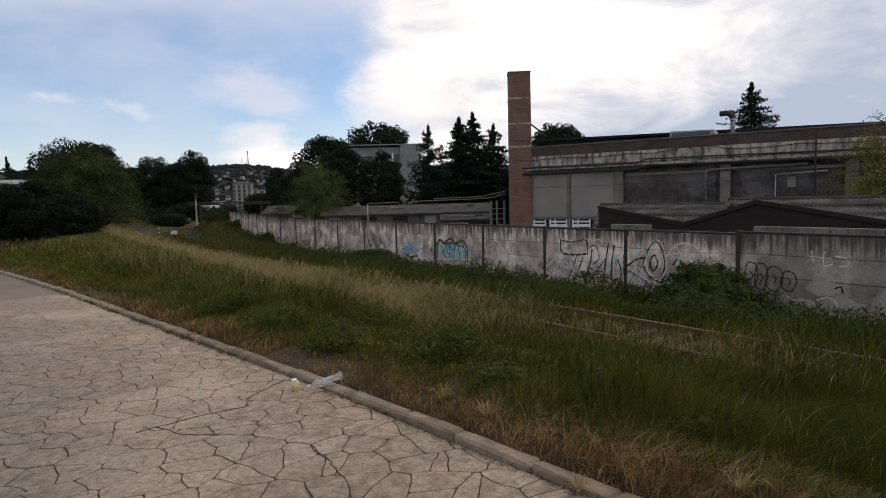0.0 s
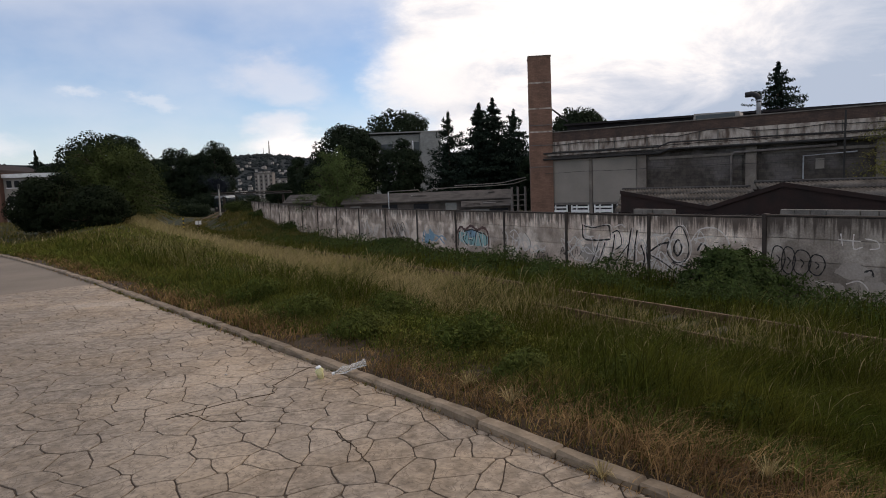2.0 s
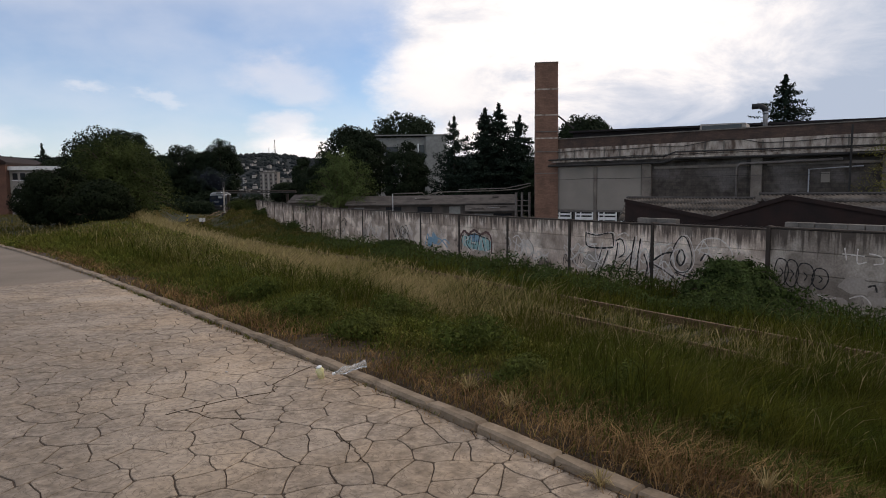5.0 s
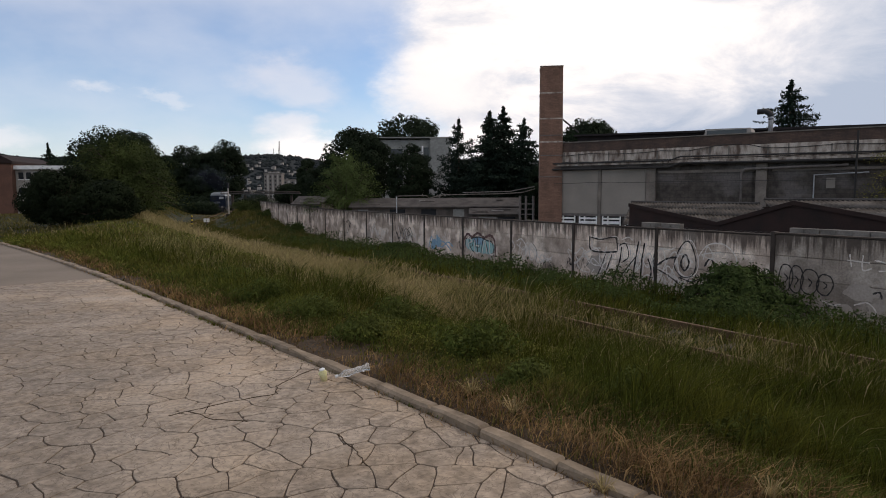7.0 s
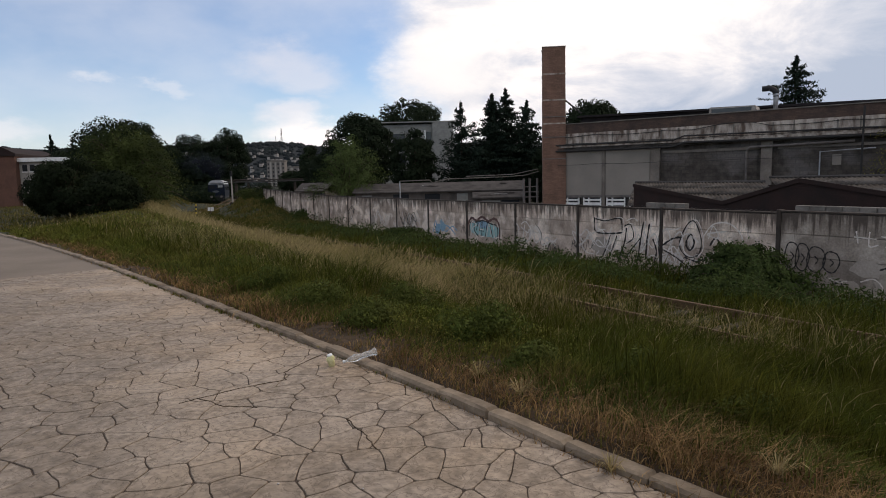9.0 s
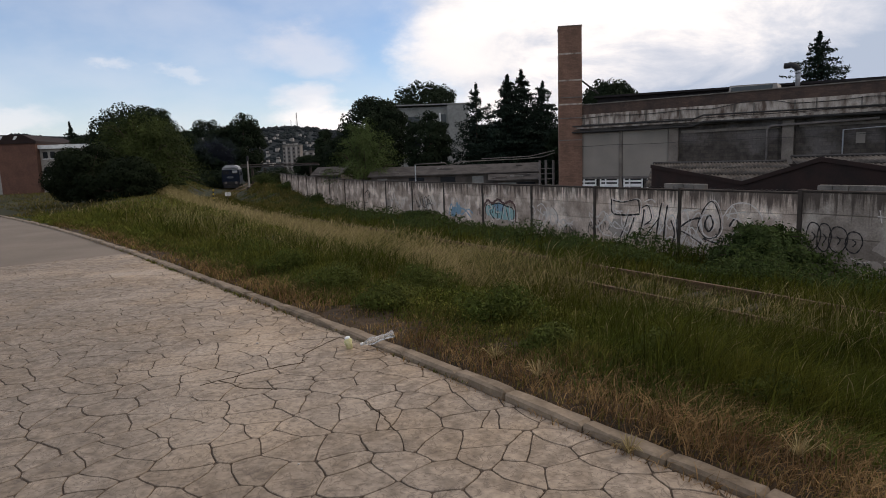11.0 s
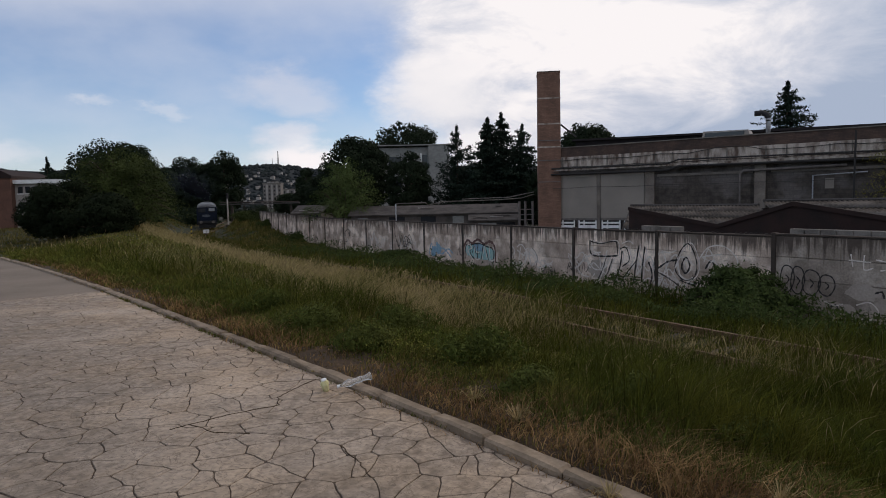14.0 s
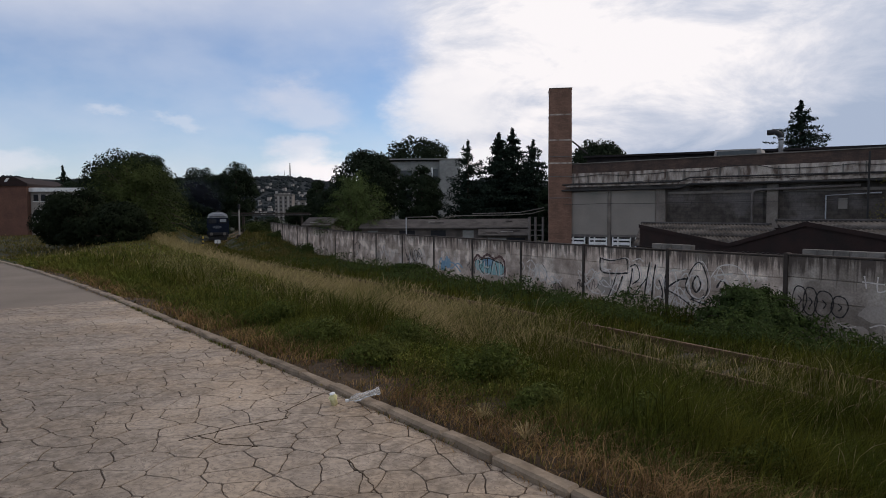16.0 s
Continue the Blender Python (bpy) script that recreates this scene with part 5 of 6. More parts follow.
def build_graffiti():
    K, W, B, T, G = M_PAINTK, M_PAINTW, M_PAINTB, M_PAINTT, M_PAINTG
    # the large black and white piece, over two panels
    big = [[(1.05, 1.8), (1.1, 1.3), (1.75, 1.25), (2.4, 1.32)], [(1.85, 1.2), (1.65, 0.75), (1.35, 0.2)], [(2.15, 1.2), (1.98, 0.8), (1.72, 0.3)], [(1.1, 1.75), (1.6, 1.7), (2.3, 1.8), (2.4, 1.35)],
           [(2.6, 1.5), (2.5, 0.95), (2.22, 0.35)], [(2.5, 1.55), (2.78, 1.62), (2.92, 1.2), (2.6, 0.95)], [(3.35, 1.75), (3.2, 1.0), (3.1, 0.4)], [(2.6, 0.5), (2.95, 0.9), (3.28, 1.25)], [(3.6, 1.7), (3.5, 1.1), (3.45, 0.5)],
           [(4.05, 1.6), (3.98, 1.0), (4.1, 0.35)], [(4.05, 0.95), (4.5, 1.25), (4.9, 1.35)], [(4.1, 0.9), (4.6, 0.72), (5.15, 0.42)], [(3.75, 1.2), (3.9, 0.8), (3.8, 0.4)],
           [(4.8, 1.1), (5.05, 1.7), (5.35, 1.85), (5.6, 1.3), (5.5, 0.85), (5.1, 0.75), (4.8, 1.1)], [(5.05, 1.15), (5.2, 1.45), (5.35, 1.2), (5.2, 0.95), (5.05, 1.15)], [(5.0, 0.72), (5.5, 0.64), (6.0, 0.95)],
           [(5.9, 1.15), (6.1, 1.4), (6.35, 1.1), (6.6, 1.3)], [(6.0, 1.0), (6.4, 1.2), (6.3, 0.95)]]
    lit = [[(x + 0.085, z + 0.03) for x, z in st] for st in big]
    graffito(17.9, [
        (W, lit, 0.04, -0.0058), (K, big[::2], 0.075, -0.007), (K, big[1::2], 0.052, -0.007),
        (W, [[(5.85, 1.35), (6.0, 1.75), (6.2, 1.4), (5.8, 1.5), (6.45, 1.62)], [(5.7, 1.45), (6.0, 1.8), (6.5, 1.86), (6.88, 1.6), (6.95, 1.3), (6.7, 1.05)], [(2.6, 1.75), (2.9, 1.85), (3.1, 1.75)], [(5.15, 1.2), (5.22, 1.4), (5.3, 1.15)],
             [(4.3, 1.6), (4.6, 1.55), (4.85, 1.65)], [(4.3, 0.6), (4.8, 0.45), (5.2, 0.3)], [(0.15, 1.2), (0.5, 0.85), (0.8, 1.25), (1.0, 0.9)], [(0.3, 0.8), (0.6, 0.5), (1.0, 0.45)], [(1.3, 0.6), (1.1, 0.35), (1.5, 0.3)], [(1.2, 1.6), (1.2, 1.4), (1.6, 1.38)]], 0.05, -0.009)])
    # thin black bubble letters
    rings = []
    for i, (x, z, rx, rz) in enumerate(((0.27, 1.1, 0.19, 0.33), (0.55, 1.08, 0.18, 0.34), (0.9, 1.05, 0.23, 0.31), (1.28, 1.02, 0.2, 0.25))):
        rings.append([(x - rx, z), (x - rx * 0.5, z + rz), (x + rx * 0.6, z + rz * 0.9), (x + rx, z), (x + rx * 0.3, z - rz), (x - rx * 0.7, z - rz * 0.8), (x - rx, z)])
        rings.append([(x - 0.04, z + rz * 0.3), (x + 0.05, z), (x - 0.02, z - rz * 0.4)])
    graffito(9.78, [(K, rings, 0.042, -0.007)])
    graffito(9.4, [(G, [(1.2, 0.4, 0.55, 0.28), (1.75, 0.95, 0.45, 0.22), (2.3, 0.45, 0.5, 0.3)], 0, -0.0045),
                   (K, [[(0.05, 0.4), (0.25, 0.5), (0.3, 0.2), (0.5, 0.45), (0.6, 0.15), (0.85, 0.2)], [(0.1, 0.25), (0.4, 0.3), (0.75, 0.12)], [(1.0, 0.5), (1.15, 0.55), (1.2, 0.3)], [(1.6, 0.45), (1.8, 0.3), (1.7, 0.15)], [(2.0, 0.95), (2.15, 1.0), (2.2, 0.85)]], 0.055, -0.007),
                   (W, [[(1.45, 1.85), (1.5, 1.55)], [(1.4, 1.7), (1.9, 1.68)], [(1.75, 1.85), (1.75, 1.5), (1.95, 1.55)], [(2.0, 1.75), (2.25, 1.7), (2.3, 1.55), (2.1, 1.5)], [(1.6, 0.62), (1.9, 0.72), (2.1, 0.5), (1.9, 0.3), (1.6, 0.32)], [(0.85, 0.62), (1.1, 0.55), (1.3, 0.6)]], 0.04, -0.009)])
    # teal and blue pieces further on
    graffito(25.5, [(T, [(0.8, 0.95, 0.75, 0.38), (1.8, 0.9, 0.8, 0.4)], 0, -0.0045), (B, [(1.3, 1.15, 0.5, 0.2)], 0, -0.0055),
                    (M_PAINTR, [[(-0.15, 0.4), (0.0, 1.05), (0.35, 1.42), (0.75, 1.3), (1.25, 1.5), (1.75, 1.32), (2.25, 1.45), (2.6, 1.2), (2.65, 0.5)]], 0.15, -0.0068),
                    (K, [[(0.1, 0.5), (0.2, 1.15), (0.6, 1.2), (1.3, 1.32), (2.0, 1.2), (2.45, 1.1), (2.5, 0.5)], [(0.55, 1.3), (0.6, 0.8), (0.95, 0.55)], [(1.25, 1.35), (1.2, 0.55)], [(1.5, 0.6), (1.75, 1.3), (2.1, 0.6)]], 0.075, -0.0075),
                    (W, [[(0.3, 0.6), (0.35, 1.2), (0.75, 1.1), (0.4, 0.9), (0.8, 0.55)], [(1.0, 1.2), (1.0, 0.6), (1.4, 0.6)], [(1.05, 0.9), (1.35, 0.9)], [(1.6, 0.6), (1.8, 1.2), (2.0, 0.6)], [(2.2, 1.2), (2.25, 0.6), (2.6, 0.65)]], 0.07, -0.0085)])
    graffito(29.2, [(B, [(1.2, 0.85, 0.35, 0.3), (0.7, 0.7, 0.3, 0.3)], 0, -0.0045), (B, [[(0.2, 0.5), (0.5, 1.1), (0.8, 0.5), (1.1, 1.2), (1.5, 0.6), (2.2, 0.9), (2.7, 0.7)], [(0.5, 0.8), (1.7, 0.9), (2.5, 0.5)]], 0.09, -0.007)])
    graffito(22.0, [(W, [[(0.3, 1.4), (0.6, 1.1), (0.3, 0.7), (0.8, 0.6)], [(1.0, 1.3), (0.9, 0.7), (1.3, 0.7), (1.4, 1.3)], [(1.6, 1.2), (1.7, 0.6), (2.1, 0.9), (1.7, 1.3)]], 0.07, -0.007), (K, [[(0.2, 1.3), (0.5, 0.9), (0.3, 0.5)], [(1.7, 1.4), (2.1, 1.0), (2.0, 0.5)]], 0.03, -0.0085)])
    r = random.Random(77)
    for i in range(29):
        s = 13.0 + i * 1.35 + r.uniform(-0.4, 0.4)
        mat = (K, W, W, G, K)[i % 5]
        h = r.uniform(0.35, 1.15)
        if mat is G:
            graffito(s, [(G, [(0.5, h, r.uniform(0.3, 0.7), r.uniform(0.2, 0.4))], 0, -0.004)])
            continue
        st = []
        for _ in range(r.choice((2, 3, 4))):
            x0, n = r.uniform(0, 0.8), r.choice((4, 5, 6))
            st.append([(x0 + 0.13 * j + r.uniform(-0.1, 0.1), h + (0.28 if j % 2 else -0.2) * r.uniform(0.3, 1.2)) for j in range(n)])
        graffito(s, [(mat, st, r.uniform(0.022, 0.045), -0.0065)])
    for s, mat in ((37, W), (41.5, K), (33, W), (48, K), (21.6, W), (33.4, K), (45, W), (15.0, W), (18.4, W)):
        r = random.Random(int(s))
        st = [[(0.4 + 0.35 * i + r.uniform(-0.1, 0.2), r.uniform(0.5, 1.5)) for i in range(7)] for _ in range(3)]
        graffito(s, [(mat, st, 0.06, -0.007)])


build_graffiti()

# ---- grass ----


def blades(name, n, height, width, mat, label, where, seed, lean=0.35, r0=2.4, r1=95, heads=False, gap=0.12, strip=None):
    """Tapered bent blades over the bank; sparser and broader with distance from the road's edge."""
    rng = np.random.default_rng(seed)
    r = r0 * (r1 / r0) ** rng.random(n * 2)
    a = np.radians(rng.uniform(-46, 62, n * 2))
    x, y = r * np.sin(a), r * np.cos(a)
    if strip and len(strip) == 5:
        # a strip along the kerb: from k0 to k1 behind it, from a0 to a1 along it
        k0, k1, a0, a1, _ = strip
        q, g = a0 + (a1 - a0) * rng.random(n * 2) ** 1.8, KERB_D + k0 + (k1 - k0) * rng.random(n * 2)
        x, y = q * KX + g * QX, q * KY + g * QY
        r = np.hypot(x, y)
    elif strip:
        # a strip along the track instead: from e0 to e1 aside of it, from s0 to s1 along it
        e0, e1, s0, s1 = strip
        q = s0 + (s1 - s0) * rng.random(n * 2) ** 1.9
        g = 9.0 + bend(q) + rng.uniform(e0, e1, n * 2)
        x, y = q * UX + g * NX, q * UY + g * NY
        r = np.hypot(x, y)
    s, d, k = x * UX + y * UY, x * NX + y * NY, kerb_k(x, y)
    e = d - 9.0 - bend(s)
    patch = np.sin(x * 0.7 + 1.3) * np.sin(y * 0.55 + 0.4) + 0.6 * np.sin(x * 1.9 + y * 1.3) * np.sin(y * 2.1 - x)
    keep = (k > gap) & (d < WALL_D + bend(s) - 0.1) & (rng.random(n * 2) < where(s, d, k, e, patch))
    x, y, r, k, e = x[keep], y[keep], r[keep], k[keep], e[keep]
    m = len(x)
    z = np.where(k < 0.11, -0.002, ground_z(x, y) - 0.02)
    h = height(rng, m, k, e) * np.clip(0.80 + 0.40 * patch[keep] + 0.30 * np.sin(x * 5.3 + 2 * np.sin(y * 1.7)) * np.sin(y * 4.7 + 1.5 * np.sin(x * 2.1)), 0.35, 1.5)
    w = width * np.clip(r / 6.5, 0.8, 3.4) * rng.uniform(0.6, 1.3, m)
    t = rng.uniform(0, 6.283, m)
    bx, by = np.cos(t), np.sin(t)
    # a light wind leans the blades the same way
    u = rng.uniform(0, 6.283, m)
    bow = lean * rng.uniform(0.3, 1.25, m) * h
    lx, ly = bow * (0.85 * np.cos(u) + 0.28), bow * (0.85 * np.sin(u) - 0.18)
    P = lambda f, side, up: np.stack([x + lx * f * f + bx * w * side, y + ly * f * f + by * w * side, z + h * up], 1)
    if heads:
        V = np.stack([P(0, -0.35, 0), P(0, 0.35, 0), P(0.62, -0.3, 0.66), P(0.62, 0.3, 0.66), P(0.8, 0.95, 0.84), P(0.8, -0.95, 0.84), P(1.05, 0, 0.97)], 1)
        F = np.array([[0, 1, 3], [0, 3, 2], [2, 3, 4], [2, 4, 5], [5, 4, 6]])
        q = 7
    else:
        V = np.stack([P(0, -1, 0), P(0, 1, 0), P(0.55, -0.8, 0.6), P(0.55, 0.8, 0.6), P(1.1, 0, 0.95)], 1)
        F = np.array([[0, 1, 3], [0, 3, 2], [2, 3, 4]])
        q = 5
    f = (np.arange(m)[:, None, None] * q + F[None]).reshape(-1, 3)
    ob = new(name, array_mesh(name, V.reshape(-1, 3), f, mat))
    return tagged(ob, label, "grass", kind="stuff")


def sstep(a, b, v):
    return smooth(a, b, v)


def golden(s, d, k, e, p):
    """Seeding grass: a band on the upper bank, thin by the near rails, scattered over the far field."""
    far = sstep(8, 14, s)
    band = far * np.clip(0.95 + 0.45 * p, 0.15, 1) * np.exp(-((e + 2.5 + 0.9 * p) / 1.9) ** 2) + (1 - far) * (0.03 + 0.36 * sstep(3, 7, s)) * np.exp(-((e + 0.5 + 0.5 * p) / 0.9) ** 2)
    return np.clip(band + 0.02 * sstep(16, 35, s) * (1 - sstep(-1, 1, e)) * (1 - sstep(6, 10, k)) + 0.018 - 0.008 * (1 - sstep(5, 11, s)), 0, 1) * sstep(0.9, 2.0, k) * (1 - 0.7 * sstep(5.5, 9, k) * (1 - sstep(-5, -3.5, e))) * (1 - sstep(0.8, 1.8, e))


def drywhere(s, d, k, e, p):
    w = 0.35 + 0.34 * (1 - sstep(2.0, 7.0, s))
    return (0.3 + 0.7 * sstep(0.15, 0.5, k + 0.25 * p)) * np.clip((1 - sstep(0.3 * w, 1.5 * w, k - 0.3 * p * w)) + 0.15 * sstep(-1.5, -0.8, e) * (1 - sstep(0.8, 1.5, e)), 0, 1)


blades("green_grass", 215000, lambda g, m, k, e: (0.05 + 0.26 * g.random(m) ** 1.5) * (1 - 0.3 * sstep(4, 9, k)) * (0.4 + 0.6 * sstep(0.2, 2.6, k)), 0.0050, M_GRASS, "rough green grass covering the bank",
       lambda s, d, k, e, p: (0.15 + 0.85 * sstep(0.1, 0.9, k + 0.25 * p - 0.5 * (1 - sstep(2, 6, s)))) * (1 - 0.75 * sstep(1.0, 1.5, k) * (1 - sstep(4.5, 8, s))), 1, 0.6, r1=170)
blades("lush_grass", 190000, lambda g, m, k, e: (0.14 + 0.52 * g.random(m) ** 1.7) * (1 - 0.6 * sstep(3, 7, k)), 0.0036, M_LUSH, "tall lush green grass on the lower bank",
       lambda s, d, k, e, p: sstep(0.0, 0.9, 0.75 * p + 0.4 * (k - 0.9)) * sstep(0.6, 1.5, k) * (1 - 0.35 * sstep(-1.4, -0.8, e) * (1 - sstep(0.4, 1.4, e))) * (1 - 0.45 * sstep(6, 10, s)) * (1 - 0.75 * sstep(14, 32, s)), 2, 0.75, r1=110)
blades("bank_grass", 125000, lambda g, m, k, e: (0.16 + 0.42 * g.random(m)) * (0.55 + 0.45 * sstep(1.0, 2.0, k)), 0.0033, M_LUSH, "deep lush green grass on the lower bank",
       lambda s, d, k, e, p: np.clip(0.75 + 0.4 * p, 0.3, 1) * sstep(0.9, 1.5, k + 0.3 * p) * (1 - sstep(-1.8, -0.9, e)) * (1 - 0.85 * sstep(5, 9, s)), 21, 0.7, strip=(0.9, 7.0, -3, 13, 0))
blades("seeding_grass", 270000, lambda g, m, k, e: g.uniform(0.22, 0.62, m) * (1 - 0.35 * sstep(3.5, 9, k)), 0.0031, M_GOLD, "tall golden seeding grass along the bank",
       golden, 3, 0.5, r1=130, heads=True)
blades("verge_grass", 42000, lambda g, m, k, e: (0.04 + 0.20 * g.random(m) ** 1.6) * (0.35 + 0.65 * sstep(0.15, 1.0, k)), 0.0058, M_VERGE, "short tufted green grass on the verge",
       lambda s, d, k, e, p: sstep(0.12, 0.75, k + 0.35 * p - 0.32 * (1 - sstep(2.5, 5.5, s))), 14, 0.7, strip=(0.12, 2.4, -2, 42, 0))
blades("verge_lush", 45000, lambda g, m, k, e: (0.06 + 0.26 * g.random(m) ** 1.5) * (0.4 + 0.6 * sstep(0.3, 1.4, k)), 0.0064, M_VERGE, "leafy green clumps on the verge",
       lambda s, d, k, e, p: sstep(-0.2, 0.7, p) * sstep(0.25, 0.8, k - 0.3 * (1 - sstep(2.5, 5.5, s))), 15, 0.7, strip=(0.2, 2.6, -2, 40, 0))
blades("straw", 42000, lambda g, m, k, e: g.uniform(0.03, 0.16, m), 0.0030, M_DRY, "tangled straw and dead stalks beside the kerb",
       lambda s, d, k, e, p: (1 - sstep(0.25, 0.5 + 0.9, k - 0.5 * (1 - sstep(2.0, 5.0, s)))) * np.clip(0.75 + 0.4 * p, 0.5, 1) * (0.6 + 0.4 * sstep(0.15, 0.5, k + 0.25 * p)) * (1 - 0.6 * sstep(5, 14, s)), 16, 1.5, strip=(0.11, 1.9, -2, 30, 0))
blades("field_grass", 32000, lambda g, m, k, e: g.uniform(0.08, 0.26, m), 0.0060, M_GRASS, "rough yellowish grass of the far field",
       lambda s, d, k, e, p: np.clip(0.8 + 0.3 * p, 0.3, 1), 12, 0.6, strip=(-30, 6, 28, 135))
blades("cutting_grass", 30000, lambda g, m, k, e: g.uniform(0.15, 0.45, m), 0.0095, M_GRASS, "rough grass on the sides of the cutting",
       lambda s, d, k, e, p: np.clip(0.9 + 0.3 * p, 0.3, 1) * (1 - 0.6 * np.exp(-(e / 0.8) ** 2)), 13, 0.6, strip=(-9, 9, 45, 112))
blades("track_grass", 46000, lambda g, m, k, e: g.uniform(0.18, 0.55, m), 0.0038, M_LUSH, "rank grass growing over the track",
       lambda s, d, k, e, p: np.clip(0.85 + 0.3 * p, 0.2, 1) * (1 - 0.35 * np.exp(-((e - 0.85) / 0.2) ** 2)), 9, strip=(-2.6, 1.8, -6, 80))
blades("flowering_grass", 17000, lambda g, m, k, e: g.uniform(0.3, 0.72, m), 0.0017, M_PANIC, "thin flowering grass stalks over the lower bank",
       lambda s, d, k, e, p: np.clip(0.55 + 0.5 * p, 0.1, 1) * sstep(1.0, 2.2, k) * (1 - 0.5 * sstep(-1.6, -0.6, e)) * sstep(2.5, 7.0, s), 23, 0.8, strip=(1.0, 8.0, -4, 18, 0), heads=True)
blades("golden_band", 88000, lambda g, m, k, e: g.uniform(0.3, 0.7, m), 0.0031, M_GOLD, "pale golden seeding grass beside the track",
       lambda s, d, k, e, p: np.clip(0.8 + 0.6 * p, 0.08, 1) * np.exp(-((e + 2.6 + 0.8 * p) / 2.0) ** 2) * sstep(8.5, 15, s), 10, 0.6, strip=(-6.0, 0.6, 6, 78), heads=True)
blades("dry_grass", 60000, lambda g, m, k, e: g.uniform(0.03, 0.14, m), 0.0036, M_DRY, "flattened dry brown grass beside the kerb", drywhere, 4, 1.3, r1=40)
blades("kerb_debris", 40000, lambda g, m, k, e: g.uniform(0.01, 0.075, m), 0.0035, M_DRY, "dry stalks and dirt gathered along the kerb",
       lambda s, d, k, e, p: ((k > -0.07) & (k < 0.0) | (k > 0.11) & (k < 0.3)) * np.clip(0.6 + 0.5 * p, 0.08, 1), 6, 1.8, r1=18, gap=-0.1)
blades("gutter_grass", 1800, lambda g, m, k, e: g.uniform(0.012, 0.06, m), 0.0032, M_VERGE, "small green tufts growing in the gutter",
       lambda s, d, k, e, p: (k < 0.0) * (0.12 + 0.6 * sstep(0.1, 0.9, np.sin(s * 4.7 + 1) + 0.6 * np.sin(s * 11.3)) * sstep(0.2, 0.8, p + 0.5)) , 22, 1.0, strip=(-0.06, 0.0, 0.5, 14, 0), gap=-0.1)
blades("wall_grass", 80000, lambda g, m, k, e: g.uniform(0.2, 0.6, m), 0.006, M_LUSH, "long dark green grass along the wall",
       lambda s, d, k, e, p: sstep(0.7, 1.6, e), 5, r1=110)


def weeds(name, n, mat, label, where, size, hmax, seed, r1=80):
    rng = np.random.default_rng(seed)
    r = 3.0 * (r1 / 3.0) ** rng.random(n * 2)
    a = np.radians(rng.uniform(-46, 62, n * 2))
    x, y = r * np.sin(a), r * np.cos(a)
    s, d, k = x * UX + y * UY, x * NX + y * NY, kerb_k(x, y)
    e = d - 9.0 - bend(s)
    p = np.sin(x * 0.9 + 0.3) * np.sin(y * 0.8 + 1.4) + 0.7 * np.sin(x * 2.3 + y) * np.sin(y * 1.7 - x * 0.6)
    keep = (k > 0.3) & (d < WALL_D + bend(s) - 0.15) & (rng.random(n * 2) < where(s, d, k, e, p))
    x, y, r, p = x[keep], y[keep], r[keep], p[keep]
    h = hmax * np.clip(0.6 + 0.55 * p, 0.2, 1.5) * rng.random(len(x)) ** 0.6
    nrm = rng.normal(size=(len(x), 3)) * 0.6 + np.array([0, -0.2, 0.8])
    nrm /= np.linalg.norm(nrm, axis=1, keepdims=True)
    c = np.stack([x, y, ground_z(x, y) + h], 1)
    v, f = leaf_arrays(c, nrm, size * np.clip(r / 8, 0.8, 3)[:, None], rng, 0.38)
    ob = new(name, array_mesh(name, v, f, mat))
    tagged(ob, label, "weeds", kind="stuff")


weeds("nettle_weeds", 230000, M_WEED, "dark leafy weeds between track and wall", lambda s, d, k, e, p: sstep(1.6, 2.6, e + 0.3 * p), 0.024, 0.72, 7)
weeds("bank_weeds", 130000, M_VERGE, "broad-leaved green weeds in the grass", lambda s, d, k, e, p: (0.25 + 0.75 * sstep(-0.2, 0.5, p)) * sstep(0.3, 0.9, k - 0.35 * (1 - sstep(2, 6, s))) * (1 - sstep(-2.5, -1.5, e)), 0.018, 0.25, 8, 40)

blades("short_weeds", 26000, lambda g, m, k, e: (0.04 + 0.14 * g.random(m) ** 1.4), 0.0055, M_CLUMP, "short grey-green weeds between kerb and tall grass",
       lambda s, d, k, e, p: sstep(0.35, 0.8, k + 0.2 * p) * (1 - 0.6 * sstep(1.6, 2.2, k)), 24, 0.9, strip=(0.3, 2.3, -2, 14, 0))
for a, k, w, h, seed in ((4.2, 1.25, 0.75, 0.42, 61), (3.3, 0.95, 0.5, 0.28, 62), (5.4, 0.85, 0.8, 0.34, 63), (6.7, 0.9, 0.95, 0.4, 64), (8.3, 1.0, 0.9, 0.4, 65), (2.5, 1.3, 0.5, 0.34, 66), (10.0, 1.2, 1.1, 0.42, 67), (5.9, 1.7, 0.9, 0.45, 68), (1.7, 1.25, 0.45, 0.3, 69)):
    wx, wy = kerb_point(a, KERB_D + k)
    bush("weed_clump", wx, wy, float(ground_z(wx, wy)) - 0.02, w, w * 0.8, h, M_CLUMP, "low leafy green weed clump in the grass", seed, 2400, 0.022, "weed")

# ---- locomotive ----


